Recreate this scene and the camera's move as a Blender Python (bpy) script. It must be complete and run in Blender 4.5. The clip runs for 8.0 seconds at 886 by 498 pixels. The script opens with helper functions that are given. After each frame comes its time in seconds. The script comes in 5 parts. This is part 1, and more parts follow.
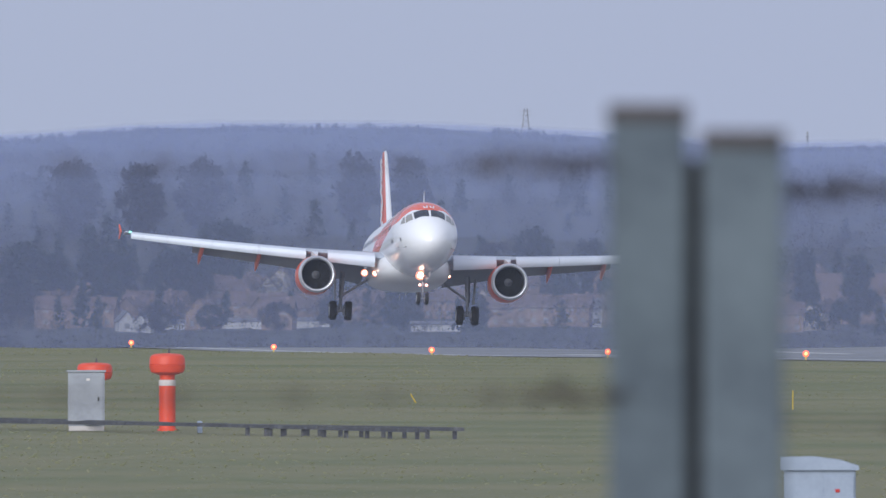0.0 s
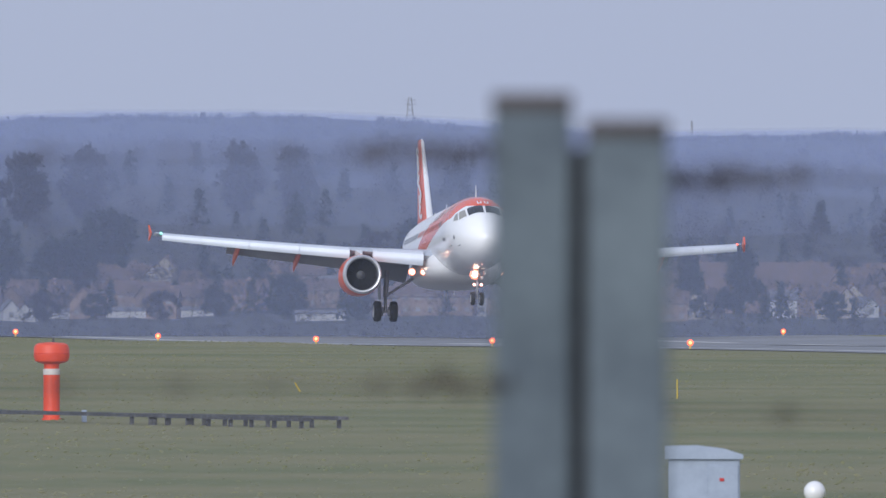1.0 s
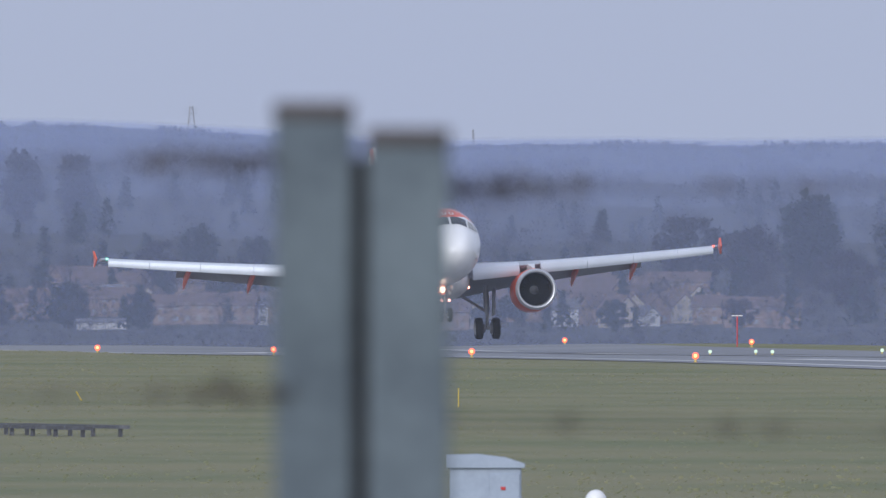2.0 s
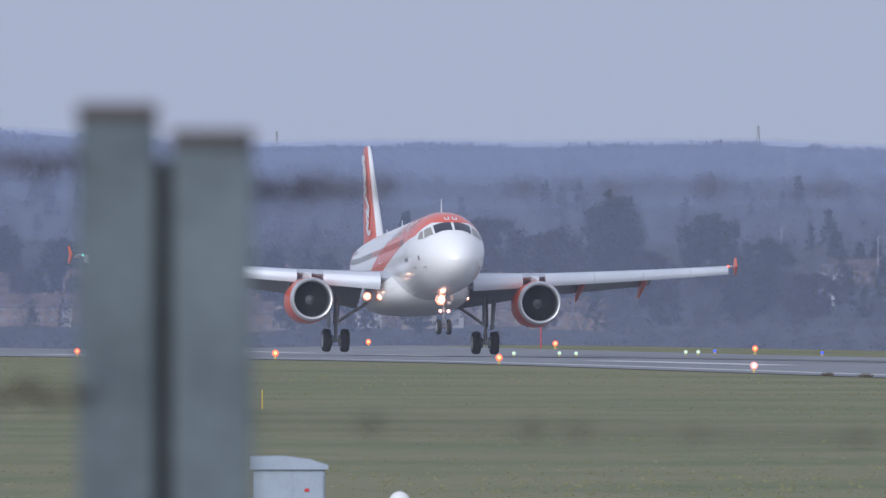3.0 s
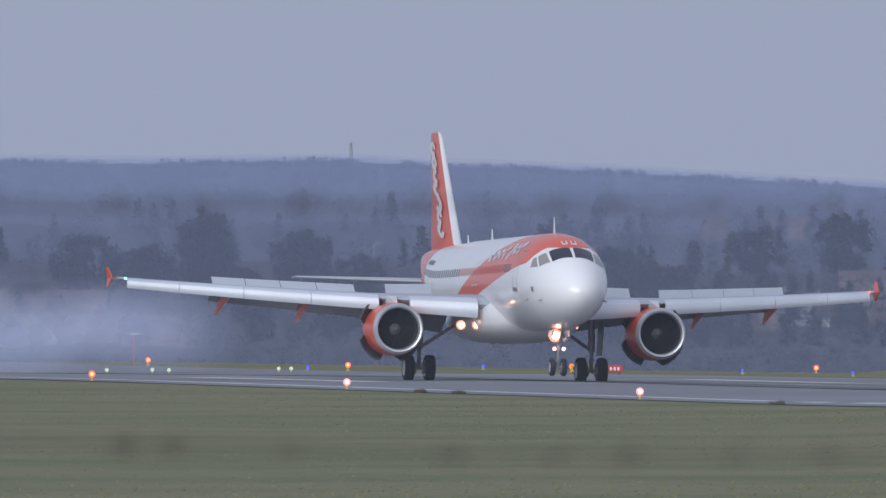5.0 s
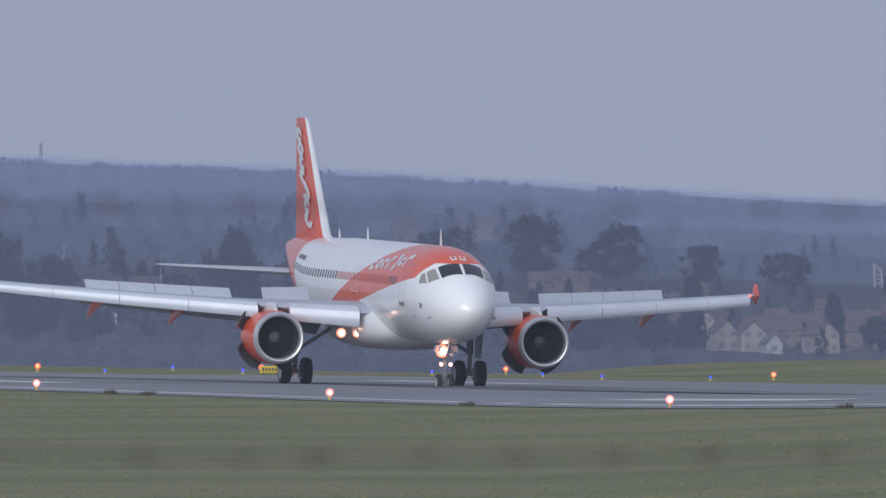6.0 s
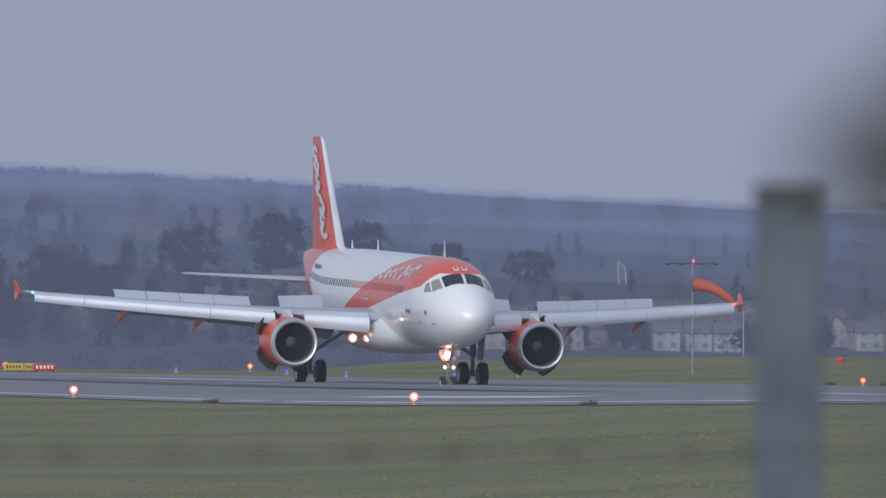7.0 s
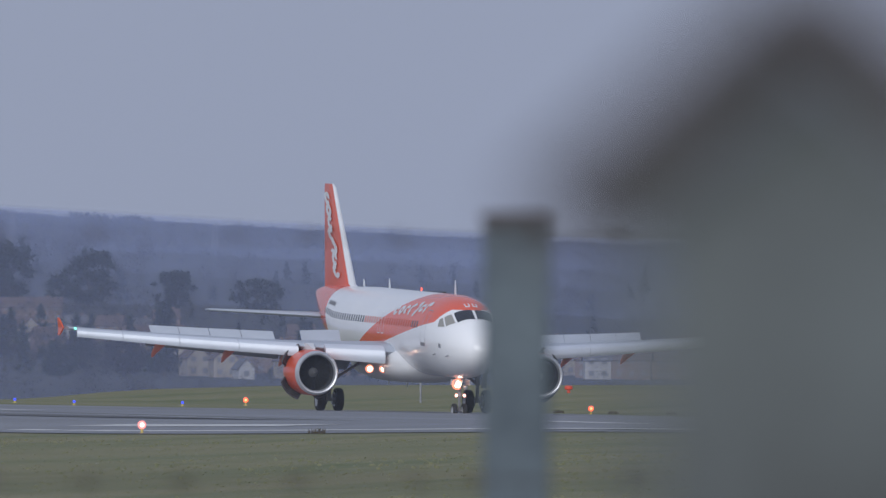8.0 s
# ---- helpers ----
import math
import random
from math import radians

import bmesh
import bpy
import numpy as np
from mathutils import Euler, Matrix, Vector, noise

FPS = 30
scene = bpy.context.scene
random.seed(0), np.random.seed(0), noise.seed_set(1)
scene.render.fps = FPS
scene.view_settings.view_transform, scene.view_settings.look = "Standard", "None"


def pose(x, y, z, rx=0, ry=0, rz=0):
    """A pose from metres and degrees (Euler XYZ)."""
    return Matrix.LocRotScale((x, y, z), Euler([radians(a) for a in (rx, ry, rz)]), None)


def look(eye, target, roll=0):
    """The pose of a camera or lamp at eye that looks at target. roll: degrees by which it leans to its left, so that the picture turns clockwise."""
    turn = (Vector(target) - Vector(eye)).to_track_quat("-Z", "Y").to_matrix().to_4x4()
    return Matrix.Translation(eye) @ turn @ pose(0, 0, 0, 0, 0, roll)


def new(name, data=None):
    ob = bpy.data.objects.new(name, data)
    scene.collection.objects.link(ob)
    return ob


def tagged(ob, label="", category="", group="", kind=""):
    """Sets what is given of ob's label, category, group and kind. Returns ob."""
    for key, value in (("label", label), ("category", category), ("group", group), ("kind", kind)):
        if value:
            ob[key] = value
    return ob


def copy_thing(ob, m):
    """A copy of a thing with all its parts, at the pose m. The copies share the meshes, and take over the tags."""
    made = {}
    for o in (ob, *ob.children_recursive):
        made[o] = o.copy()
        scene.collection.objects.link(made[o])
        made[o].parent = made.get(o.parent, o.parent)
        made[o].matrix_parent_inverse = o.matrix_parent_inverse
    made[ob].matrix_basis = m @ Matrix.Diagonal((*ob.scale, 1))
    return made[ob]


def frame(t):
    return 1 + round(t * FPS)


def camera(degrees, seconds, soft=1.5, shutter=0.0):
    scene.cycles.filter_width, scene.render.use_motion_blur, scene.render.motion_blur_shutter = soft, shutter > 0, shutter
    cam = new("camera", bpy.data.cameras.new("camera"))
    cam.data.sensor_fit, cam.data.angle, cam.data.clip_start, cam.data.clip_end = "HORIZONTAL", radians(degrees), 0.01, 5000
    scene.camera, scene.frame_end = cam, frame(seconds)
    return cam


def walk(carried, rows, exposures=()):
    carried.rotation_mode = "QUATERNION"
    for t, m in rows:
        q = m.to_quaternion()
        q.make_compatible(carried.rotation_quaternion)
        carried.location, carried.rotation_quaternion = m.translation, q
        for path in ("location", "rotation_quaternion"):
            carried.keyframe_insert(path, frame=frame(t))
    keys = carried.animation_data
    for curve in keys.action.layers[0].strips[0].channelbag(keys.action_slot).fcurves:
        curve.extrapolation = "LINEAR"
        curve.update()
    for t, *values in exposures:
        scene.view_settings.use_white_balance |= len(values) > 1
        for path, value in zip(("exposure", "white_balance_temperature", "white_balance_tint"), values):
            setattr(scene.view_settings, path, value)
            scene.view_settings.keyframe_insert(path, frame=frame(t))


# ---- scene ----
# The camera stands on a tripod behind the perimeter fence and pans with the airliner through a long lens.
# Plan: +y is the runway's direction, the eye is at (0, 0); bearings are in thousandths of a radian from +y.
EYE = Vector((0.0, 0.0, 5.4))


def spot(bearing, reach, z=0.0):
    """The place at a bearing (thousandths of a radian from the runway's direction) and a distance."""
    a = math.atan(bearing / 1000)
    return Vector((reach * math.sin(a), reach * math.cos(a), z))


def aim(bearing, slope):
    """The camera's pose when it looks along a bearing, tilted by a slope in thousandths."""
    a = math.atan(bearing / 1000)
    return look(EYE, EYE + 1000 * Vector((math.sin(a), math.cos(a), slope / 1000)))


cam = camera(2.3759, 8.0, 1.4)
cam.data.dof.use_dof = True
cam.data.dof.focus_distance = 950.0
cam.data.dof.aperture_fstop = 21.0

PAN = [
    (0.00, 143.148, -0.423),
    (0.50, 144.656, -1.362),
    (1.00, 148.677, -0.939),
    (1.50, 153.545, -0.423),
    (2.00, 159.153, -0.529),
    (2.20, 161.283, -0.450),
    (3.30, 171.045, -0.463),
    (3.50, 172.685, -0.423),
    (4.00, 177.381, -0.238),
    (4.20, 179.524, -0.106),
    (5.30, 191.561, 0.400),
    (5.50, 194.034, 0.420),
    (6.00, 203.333, 0.370),
    (6.50, 209.471, 0.150),
    (7.00, 215.840, 0.240),
    (7.50, 221.750, 1.050),
    (8.00, 229.200, 1.560),
]
walk(cam, [(t, aim(b, s)) for t, b, s in PAN],
     [(0.0, 0.18), (2.2, 0.19), (4.0, -0.05), (5.5, -0.17), (8.0, -0.28)])

# ---- sky and daylight: a dull overcast afternoon ----
world = bpy.data.worlds.new("overcast_sky")
scene.world = world
world.use_nodes = True
wn, wl = world.node_tree.nodes, world.node_tree.links
sky = wn.new("ShaderNodeTexSky")
sky.sky_type, sky.sun_disc = "NISHITA", False
sky.sun_elevation, sky.sun_rotation = radians(35), radians(150)
sky.air_density, sky.dust_density, sky.ozone_density = 1.2, 3.0, 2.0
veil = wn.new("ShaderNodeMix")
veil.data_type = "RGBA"
veil.inputs[0].default_value = 0.86
veil.inputs[7].default_value = (4.0, 4.55, 6.2, 1)
wl.new(sky.outputs[0], veil.inputs[6])
wl.new(veil.outputs[2], wn["Background"].inputs[0])
wn["Background"].inputs[1].default_value = 0.1

sun = new("sun", bpy.data.lights.new("sun", "SUN"))
sun.data.energy, sun.data.angle, sun.data.color = 2.25, radians(40), (0.98, 0.99, 1.0)
sun.matrix_world = look((-58, -95, 44), (0, 0, 0))


# ---- materials ----
def material(name, colour, rough=0.7, metal=0.0, dark=None, scale=1.0, grain=0.0, fine=20.0, bump=0.0, spec=0.5, coat=0.0, where="Object", leafy=False):
    """Two scales of tone (stains at scale, grain at fine, both per metre) between colour and dark, with relief."""
    mat = bpy.data.materials.new(name)
    mat.use_nodes = True
    n, l = mat.node_tree.nodes, mat.node_tree.links
    b = n["Principled BSDF"]
    b.inputs["Roughness"].default_value, b.inputs["Metallic"].default_value = rough, metal
    b.inputs["Specular IOR Level"].default_value, b.inputs["Coat Weight"].default_value = spec, coat
    b.inputs["Base Color"].default_value = (*colour, 1)
    if leafy:
        thin, two = n.new("ShaderNodeBsdfTranslucent"), n.new("ShaderNodeMixShader")
        thin.inputs[0].default_value = (*colour, 1)
        two.inputs[0].default_value = 0.5
        l.new(b.outputs[0], two.inputs[1])
        l.new(thin.outputs[0], two.inputs[2])
        l.new(two.outputs[0], n["Material Output"].inputs[0])
    if dark:
        at = n.new("ShaderNodeTexCoord")
        big, small = n.new("ShaderNodeTexNoise"), n.new("ShaderNodeTexNoise")
        for tex, size in ((big, scale), (small, fine)):
            tex.inputs["Scale"].default_value, tex.inputs["Detail"].default_value = size, 5
            l.new(at.outputs[where], tex.inputs["Vector"])
        add = n.new("ShaderNodeMath")
        add.operation, add.inputs[1].default_value = "MULTIPLY_ADD", grain
        l.new(small.outputs[0], add.inputs[0])
        l.new(big.outputs[0], add.inputs[2])
        ramp = n.new("ShaderNodeValToRGB")
        ramp.color_ramp.elements[0].color, ramp.color_ramp.elements[1].color = (*dark, 1), (*colour, 1)
        ramp.color_ramp.elements[0].position = 0.3 + grain * 0.35
        ramp.color_ramp.elements[1].position = 0.65 + grain * 0.6
        l.new(add.outputs[0], ramp.inputs[0])
        l.new(ramp.outputs[0], b.inputs["Base Color"])
        if leafy:
            l.new(ramp.outputs[0], thin.inputs[0])
        if bump:
            relief = n.new("ShaderNodeBump")
            relief.inputs["Strength"].default_value, relief.inputs["Distance"].default_value = bump, 0.02
            l.new(small.outputs[0], relief.inputs["Height"])
            l.new(relief.outputs[0], b.inputs["Normal"])
    return mat


def glowing(name, colour, strength):
    mat = material(name, (0.1, 0.1, 0.1), 0.2)
    b = mat.node_tree.nodes["Principled BSDF"]
    b.inputs["Emission Color"].default_value, b.inputs["Emission Strength"].default_value = (*colour, 1), strength
    return mat


def thin_veil(name, colour, share):
    """A see-through sheet of stand-in haze, or a puff of smoke, that scatters daylight."""
    mat = bpy.data.materials.new(name)
    mat.use_nodes = True
    n, l = mat.node_tree.nodes, mat.node_tree.links
    n.remove(n["Principled BSDF"])
    clear, cloud, back, mix, both = (n.new("ShaderNodeBsdf" + k) if k[0] in "TD" and k != "Mix" else n.new("ShaderNodeMixShader")
                                     for k in ("Transparent", "Diffuse", "Translucent", "Mix", "Mix"))
    cloud.inputs[0].default_value = back.inputs[0].default_value = (*colour, 1)
    l.new(cloud.outputs[0], both.inputs[1])
    l.new(back.outputs[0], both.inputs[2])
    mix.inputs[0].default_value = share
    l.new(clear.outputs[0], mix.inputs[1])
    l.new(both.outputs[0], mix.inputs[2])
    l.new(mix.outputs[0], n["Material Output"].inputs[0])
    return mat


GRASS = material("grass", (0.224, 0.211, 0.113), 0.95, 0, (0.115, 0.147, 0.061), 0.06, 0.8, 0.9, 0.0, 0.1)
ASPHALT = material("asphalt", (0.23, 0.235, 0.25), 0.7, 0, (0.155, 0.16, 0.17), 0.03, 0.5, 0.8, 0.0, 0.5)
LINE_PAINT = material("line_paint", (0.72, 0.72, 0.70), 0.7, 0, (0.45, 0.45, 0.44), 0.3, 0.5, 2.0)
WOODLAND = material("woodland", (0.060, 0.062, 0.060), 0.95, 0, (0.030, 0.036, 0.038), 0.006, 0.8, 0.06, 0, 0.1)
CONCRETE = material("concrete", (0.155, 0.19, 0.22), 0.9, 0, (0.085, 0.105, 0.13), 5, 0.6, 60, 0.4, 0.2)
CAP_STAIN = material("weathered_coping", (0.10, 0.085, 0.085), 0.9, 0, (0.05, 0.045, 0.045), 9, 0.5, 60, 0.3, 0.2)


# ---- mesh helpers ----
def part(name, bm, mat, parent=None, label="", smooth=False, m=None):
    """Links a bmesh as one mesh object, under a thing or a part where one is given."""
    mesh = bpy.data.meshes.new(name)
    bmesh.ops.recalc_face_normals(bm, faces=bm.faces)
    bm.to_mesh(mesh)
    bm.free()
    mesh.materials.append(mat)
    if smooth:
        mesh.shade_smooth()
        mesh.set_sharp_from_angle(angle=radians(35))
    ob = new(name, mesh)
    if parent:
        ob.parent = parent
    if m is not None:
        ob.matrix_local = m
    if label:
        ob["label"] = label
    return ob


def box(bm, sx, sy, sz, m=None, bevel=0.0):
    """A box of that size with its base centre at the pose m."""
    made = bmesh.ops.create_cube(bm, size=1, matrix=(m or Matrix()) @ Matrix.Translation((0, 0, sz / 2)) @ Matrix.Diagonal((sx, sy, sz, 1)))
    if bevel:
        edges = list({e for v in made["verts"] for e in v.link_edges})
        bmesh.ops.bevel(bm, geom=edges, offset=bevel, segments=2, affect="EDGES", profile=0.5)
    return bm


def tube(bm, a, b, ra, rb=None, n=10):
    """A round bar from a to b."""
    a, b = Vector(a), Vector(b)
    m = Matrix.Translation((a + b) / 2) @ (b - a).to_track_quat("Z", "Y").to_matrix().to_4x4()
    bmesh.ops.create_cone(bm, cap_ends=True, segments=n, radius1=ra, radius2=ra if rb is None else rb, depth=(b - a).length, matrix=m)
    return bm


def loft(bm, rings, close=True, cap=True):
    """Skins rings of equal counts of points, one after another."""
    rows = [[bm.verts.new(p) for p in r] for r in rings]
    k = len(rows[0])
    for r, s in zip(rows, rows[1:]):
        for i in range(k if close else k - 1):
            j = (i + 1) % k
            bm.faces.new((r[i], r[j], s[j], s[i]))
    if cap and close:
        bm.faces.new(rows[0])
        bm.faces.new(rows[-1][::-1])
    return bm


def lathe(bm, profile, n=24, m=None):
    """Turns a profile of (along x, radius) about the x axis."""
    m = m or Matrix()
    return loft(bm, [[m @ Vector((x, r * math.cos(a), r * math.sin(a))) for a in (2 * math.pi * i / n for i in range(n))] for x, r in profile], True, False)


def thing(name, label, category, m, group="", kind=""):
    ob = new(name)
    ob.matrix_world = m
    return tagged(ob, label, category, group, kind)


# ---- ground: falls from the fence to the airfield, then over the plateau's edge to the valley and up to the hills ----
def ease(x, a, b):
    x = min(1.0, max(0.0, (x - a) / (b - a)))
    return x * x * (3 - 2 * x)


def height(x, y):
    r = math.hypot(x, y)
    z = 3.2 * (1 - min(1.0, r / 420)) if y > 0 else 3.2
    if y > 300:
        z -= 0.018 * min(85.0, max(0.0, x - 175))
        z += 0.75 * ease(1000 * x / y, 203, 245) * (1 - ease(x, 158, 195))
    z += 0.3 * ease(y, 960, 1010) * (1 - ease(x, 140, 150))
    z -= 0.75 * ease(y, 890, 1180) * (1 - ease(x, 180, 212))
    b = 1000 * x / y if y > 300 else 0.0
    z += 0.8 * ease(x, 254, 280) if y > 300 else 0.0
    z -= 17 * ease(r, 1210 + 60 * ease(b, 200, 215), 1700)
    return z


def build_ground():
    bm = bmesh.new()
    reach = [0, 8, 20, 40, 80, 140, 220, 300, 360, 420] + [440 + 20 * i for i in range(45)] + [1400, 1500, 1700, 1900, 2300, 2800, 3500, 4400, 4995]
    turns = [-180 + 20 * i for i in range(9)] + [-10, 0, 2, 4] + [5 + 0.125 * i for i in range(121)] + [25, 30, 40, 60, 80, 110, 140, 165]
    rows = []
    for r in reach[1:]:
        rows.append([bm.verts.new((r * math.sin(radians(a)), r * math.cos(radians(a)), height(r * math.sin(radians(a)), r * math.cos(radians(a))))) for a in turns])
    hub = bm.verts.new((0, 0, 3.2))
    k = len(turns)
    for i in range(k):
        bm.faces.new((hub, rows[0][i], rows[0][(i + 1) % k]))
        for r, s in zip(rows, rows[1:]):
            bm.faces.new((r[i], s[i], s[(i + 1) % k], r[(i + 1) % k]))
    tagged(part("ground", bm, GRASS), "rough mown airfield grass falling away to the valley", "grass", kind="structure")


build_ground()


EDGE = 157.0  # x of the runway's near edge; the far edge opens out to a turn-off


def strip(name, inner, outer, y0, y1, lift, mat, label, category):
    """A band along the runway, inner to outer metres from its near edge."""
    bm = bmesh.new()
    count = max(2, int(abs(y1 - y0) / 10))
    rows = []
    for i in range(count + 1):
        y = y0 + (y1 - y0) * i / count
        row = []
        for j in range(9):
            x = EDGE + inner + (outer - inner) * j / 8
            row.append(bm.verts.new((x, y, height(x, y) + lift)))
        rows.append(row)
    for r, s in zip(rows, rows[1:]):
        for j in range(8):
            bm.faces.new((r[j], r[j + 1], s[j + 1], s[j]))
    return tagged(part(name, bm, mat), label, category, kind="structure")


def far_edge(y):
    """x of the tarmac's far edge: it widens towards the turn-off."""
    x = 201.0
    for k in range(6):
        x = 201 + 50 * ease(1000 * x / y, 187, 213)
    return x


def build_runway():
    bm = bmesh.new()
    rows = []
    for i in range(141):
        y = 300 + 10 * i
        a, b = EDGE - 2, far_edge(y)
        rows.append([bm.verts.new((x, y, height(x, y) + 0.03)) for x in (a + (b - a) * j / 16 for j in range(17))])
    for r, q in zip(rows, rows[1:]):
        for j in range(16):
            bm.faces.new((r[j], r[j + 1], q[j + 1], q[j]))
    tagged(part("runway", bm, ASPHALT), "grey grooved asphalt runway with rubber marks", "runway", kind="structure")


build_runway()


# ---- the airliner ----
WHITE = material("white_paint", (0.80, 0.80, 0.81), 0.32, 0, (0.70, 0.71, 0.73), 0.5, 0.3, 9, 0, 0.5, 0.3)
ORANGE = material("orange_paint", (0.80, 0.095, 0.02), 0.35, 0, (0.66, 0.07, 0.015), 0.6, 0.3, 9, 0, 0.5, 0.25)
WING_GREY = material("wing_grey", (0.44, 0.48, 0.55), 0.45, 0, (0.36, 0.39, 0.45), 0.5, 0.5, 6)
FLAP_GREY = material("flap_grey", (0.32, 0.33, 0.35), 0.5, 0, (0.24, 0.25, 0.27), 0.5, 0.5, 6)
SLAT = material("slat_metal", (0.66, 0.70, 0.78), 0.4, 0.1, (0.56, 0.60, 0.67), 0.5, 0.4, 6)
LIP = material("inlet_metal", (0.66, 0.67, 0.70), 0.42, 0.6, (0.52, 0.53, 0.56), 1.5, 0.4, 12)
# fan and duct are near-black: the inlet's shade is put into their colour
FAN = material("shaded_fan", (0.022, 0.023, 0.026), 0.7, 0.2)
DUCT = material("shaded_duct", (0.05, 0.053, 0.06), 0.6)
RUBBER = material("tyre_rubber", (0.025, 0.025, 0.027), 0.85, 0, (0.016, 0.016, 0.017), 4, 0.4, 30)
STEEL = material("gear_steel", (0.33, 0.34, 0.36), 0.4, 0.5, (0.20, 0.20, 0.22), 3, 0.5, 20)
RIM = material("wheel_rim", (0.55, 0.55, 0.56), 0.4, 0.5)
COCKPIT_GLASS = material("cockpit_glass", (0.012, 0.014, 0.02), 0.06, 0, spec=0.7)
# cockpit side panes: the bright reflection is put into a pale base colour
SKYLIT_GLASS = material("skylit_glass", (0.30, 0.29, 0.26), 0.1, 0, spec=0.7)
PORT = material("cabin_window", (0.05, 0.055, 0.065), 0.15)
BAND_PORT = material("band_window", (0.60, 0.085, 0.03), 0.3)
SEAM = material("door_seam", (0.25, 0.25, 0.27), 0.6)
INSIDE = material("reverser_inside", (0.06, 0.06, 0.065), 0.7, 0, (0.03, 0.03, 0.032), 3, 0.5, 14)
LAMP = glowing("landing_lamp", (1.0, 0.76, 0.55), 9)
# warm emission for the halo seen round the landing lamps
LAMP_HALO = glowing("warm_lamp_halo", (1.0, 0.26, 0.15), 2.2)
LAMP_PINK = glowing("taxi_lamp", (1.0, 0.45, 0.38), 4)
NAV_GREEN = glowing("green_navigation_lamp", (0.2, 1.0, 0.75), 3)
NAV_RED = glowing("red_navigation_lamp", (1.0, 0.1, 0.05), 3)


def livery():
    """White paint with an orange band that rises from the wing to the crown of the nose, and an orange tail."""
    mat = material("livery_paint", (0.90, 0.90, 0.91), 0.24, 0, (0.84, 0.85, 0.87), 0.5, 0.3, 9, 0, 0.55, 0.35)
    n, l = mat.node_tree.nodes, mat.node_tree.links
    at, cut = n.new("ShaderNodeTexCoord"), n.new("ShaderNodeSeparateXYZ")
    l.new(at.outputs["Object"], cut.inputs[0])

    def sum_up(op, a, b, c=None):
        node = n.new("ShaderNodeMath")
        node.operation = op
        for i, v in enumerate((a, b, c)):
            if v is None:
                continue
            if isinstance(v, float):
                node.inputs[i].default_value = v
            else:
                l.new(v, node.inputs[i])
        return node.outputs[0]

    x, z = cut.outputs[0], cut.outputs[2]
    low = sum_up("MULTIPLY_ADD", x, 0.118, 3.16)
    above = sum_up("GREATER_THAN", z, sum_up("MAXIMUM", low, sum_up("MINIMUM", sum_up("MULTIPLY_ADD", x, 0.9, -7.75), 5.44)))
    back = sum_up("MULTIPLY_ADD", z, 4.03, -16.0)
    ahead = sum_up("GREATER_THAN", x, back)
    band = sum_up("MULTIPLY", above, ahead)
    bow = sum_up("MULTIPLY_ADD", z, -1.1, -5.6)
    tail = sum_up("LESS_THAN", x, bow)
    mask = sum_up("MAXIMUM", band, tail)
    mix = n.new("ShaderNodeMix")
    mix.data_type = "RGBA"
    l.new(mask, mix.inputs[0])
    l.new(n["Color Ramp"].outputs[0], mix.inputs[6])
    mix.inputs[7].default_value = (0.78, 0.09, 0.02, 1)
    l.new(mix.outputs[2], n["Principled BSDF"].inputs["Base Color"])
    return mat


# stations of the hull: x, centre height, half width, half height
HULL = [(17.72, 3.51, 0.03, 0.03), (17.62, 3.51, 0.33, 0.3), (17.35, 3.53, 0.66, 0.62), (16.9, 3.58, 0.98, 0.95), (16.3, 3.66, 1.25, 1.24),
        (15.6, 3.77, 1.49, 1.52), (14.8, 3.89, 1.69, 1.78), (14, 3.98, 1.82, 1.94), (13, 4.04, 1.92, 2.03), (11.8, 4.07, 1.97, 2.07),
        (8, 4.07, 1.98, 2.07), (2, 4.07, 1.98, 2.07), (-6, 4.07, 1.98, 2.07), (-8.5, 4.17, 1.91, 1.93), (-11, 4.43, 1.71, 1.63),
        (-13.5, 4.77, 1.38, 1.27), (-16, 5.13, 0.954, 0.882), (-18.2, 5.41, 0.558, 0.522), (-19.6, 5.53, 0.27, 0.27), (-19.87, 5.55, 0.108, 0.108)]


def hull_at(x, turn, lift=0.0):
    """A point of the hull's skin: turn is in degrees from the crown, positive to the aircraft's left."""
    for a, b in zip(HULL, HULL[1:]):
        if a[0] >= x >= b[0]:
            k = (a[0] - x) / (a[0] - b[0])
            c, w, h = (a[i] + (b[i] - a[i]) * k for i in (1, 2, 3))
            return Vector((x, (w + lift) * math.sin(radians(turn)), c + (h + lift) * math.cos(radians(turn))))
    return Vector((x, 0, 4))


def patch(bm, corners, lift=0.012, n=6):
    """A panel on the hull between four corners (x, turn)."""
    (a, b, c, d) = corners
    grid = []
    for i in range(n + 1):
        u = i / n
        row = []
        for j in range(n + 1):
            v = j / n
            x = (a[0] * (1 - u) + b[0] * u) * (1 - v) + (d[0] * (1 - u) + c[0] * u) * v
            t = (a[1] * (1 - u) + b[1] * u) * (1 - v) + (d[1] * (1 - u) + c[1] * u) * v
            row.append(bm.verts.new(hull_at(x, t, lift)))
        grid.append(row)
    for r, s in zip(grid, grid[1:]):
        for j in range(n):
            bm.faces.new((r[j], r[j + 1], s[j + 1], s[j]))
    return bm


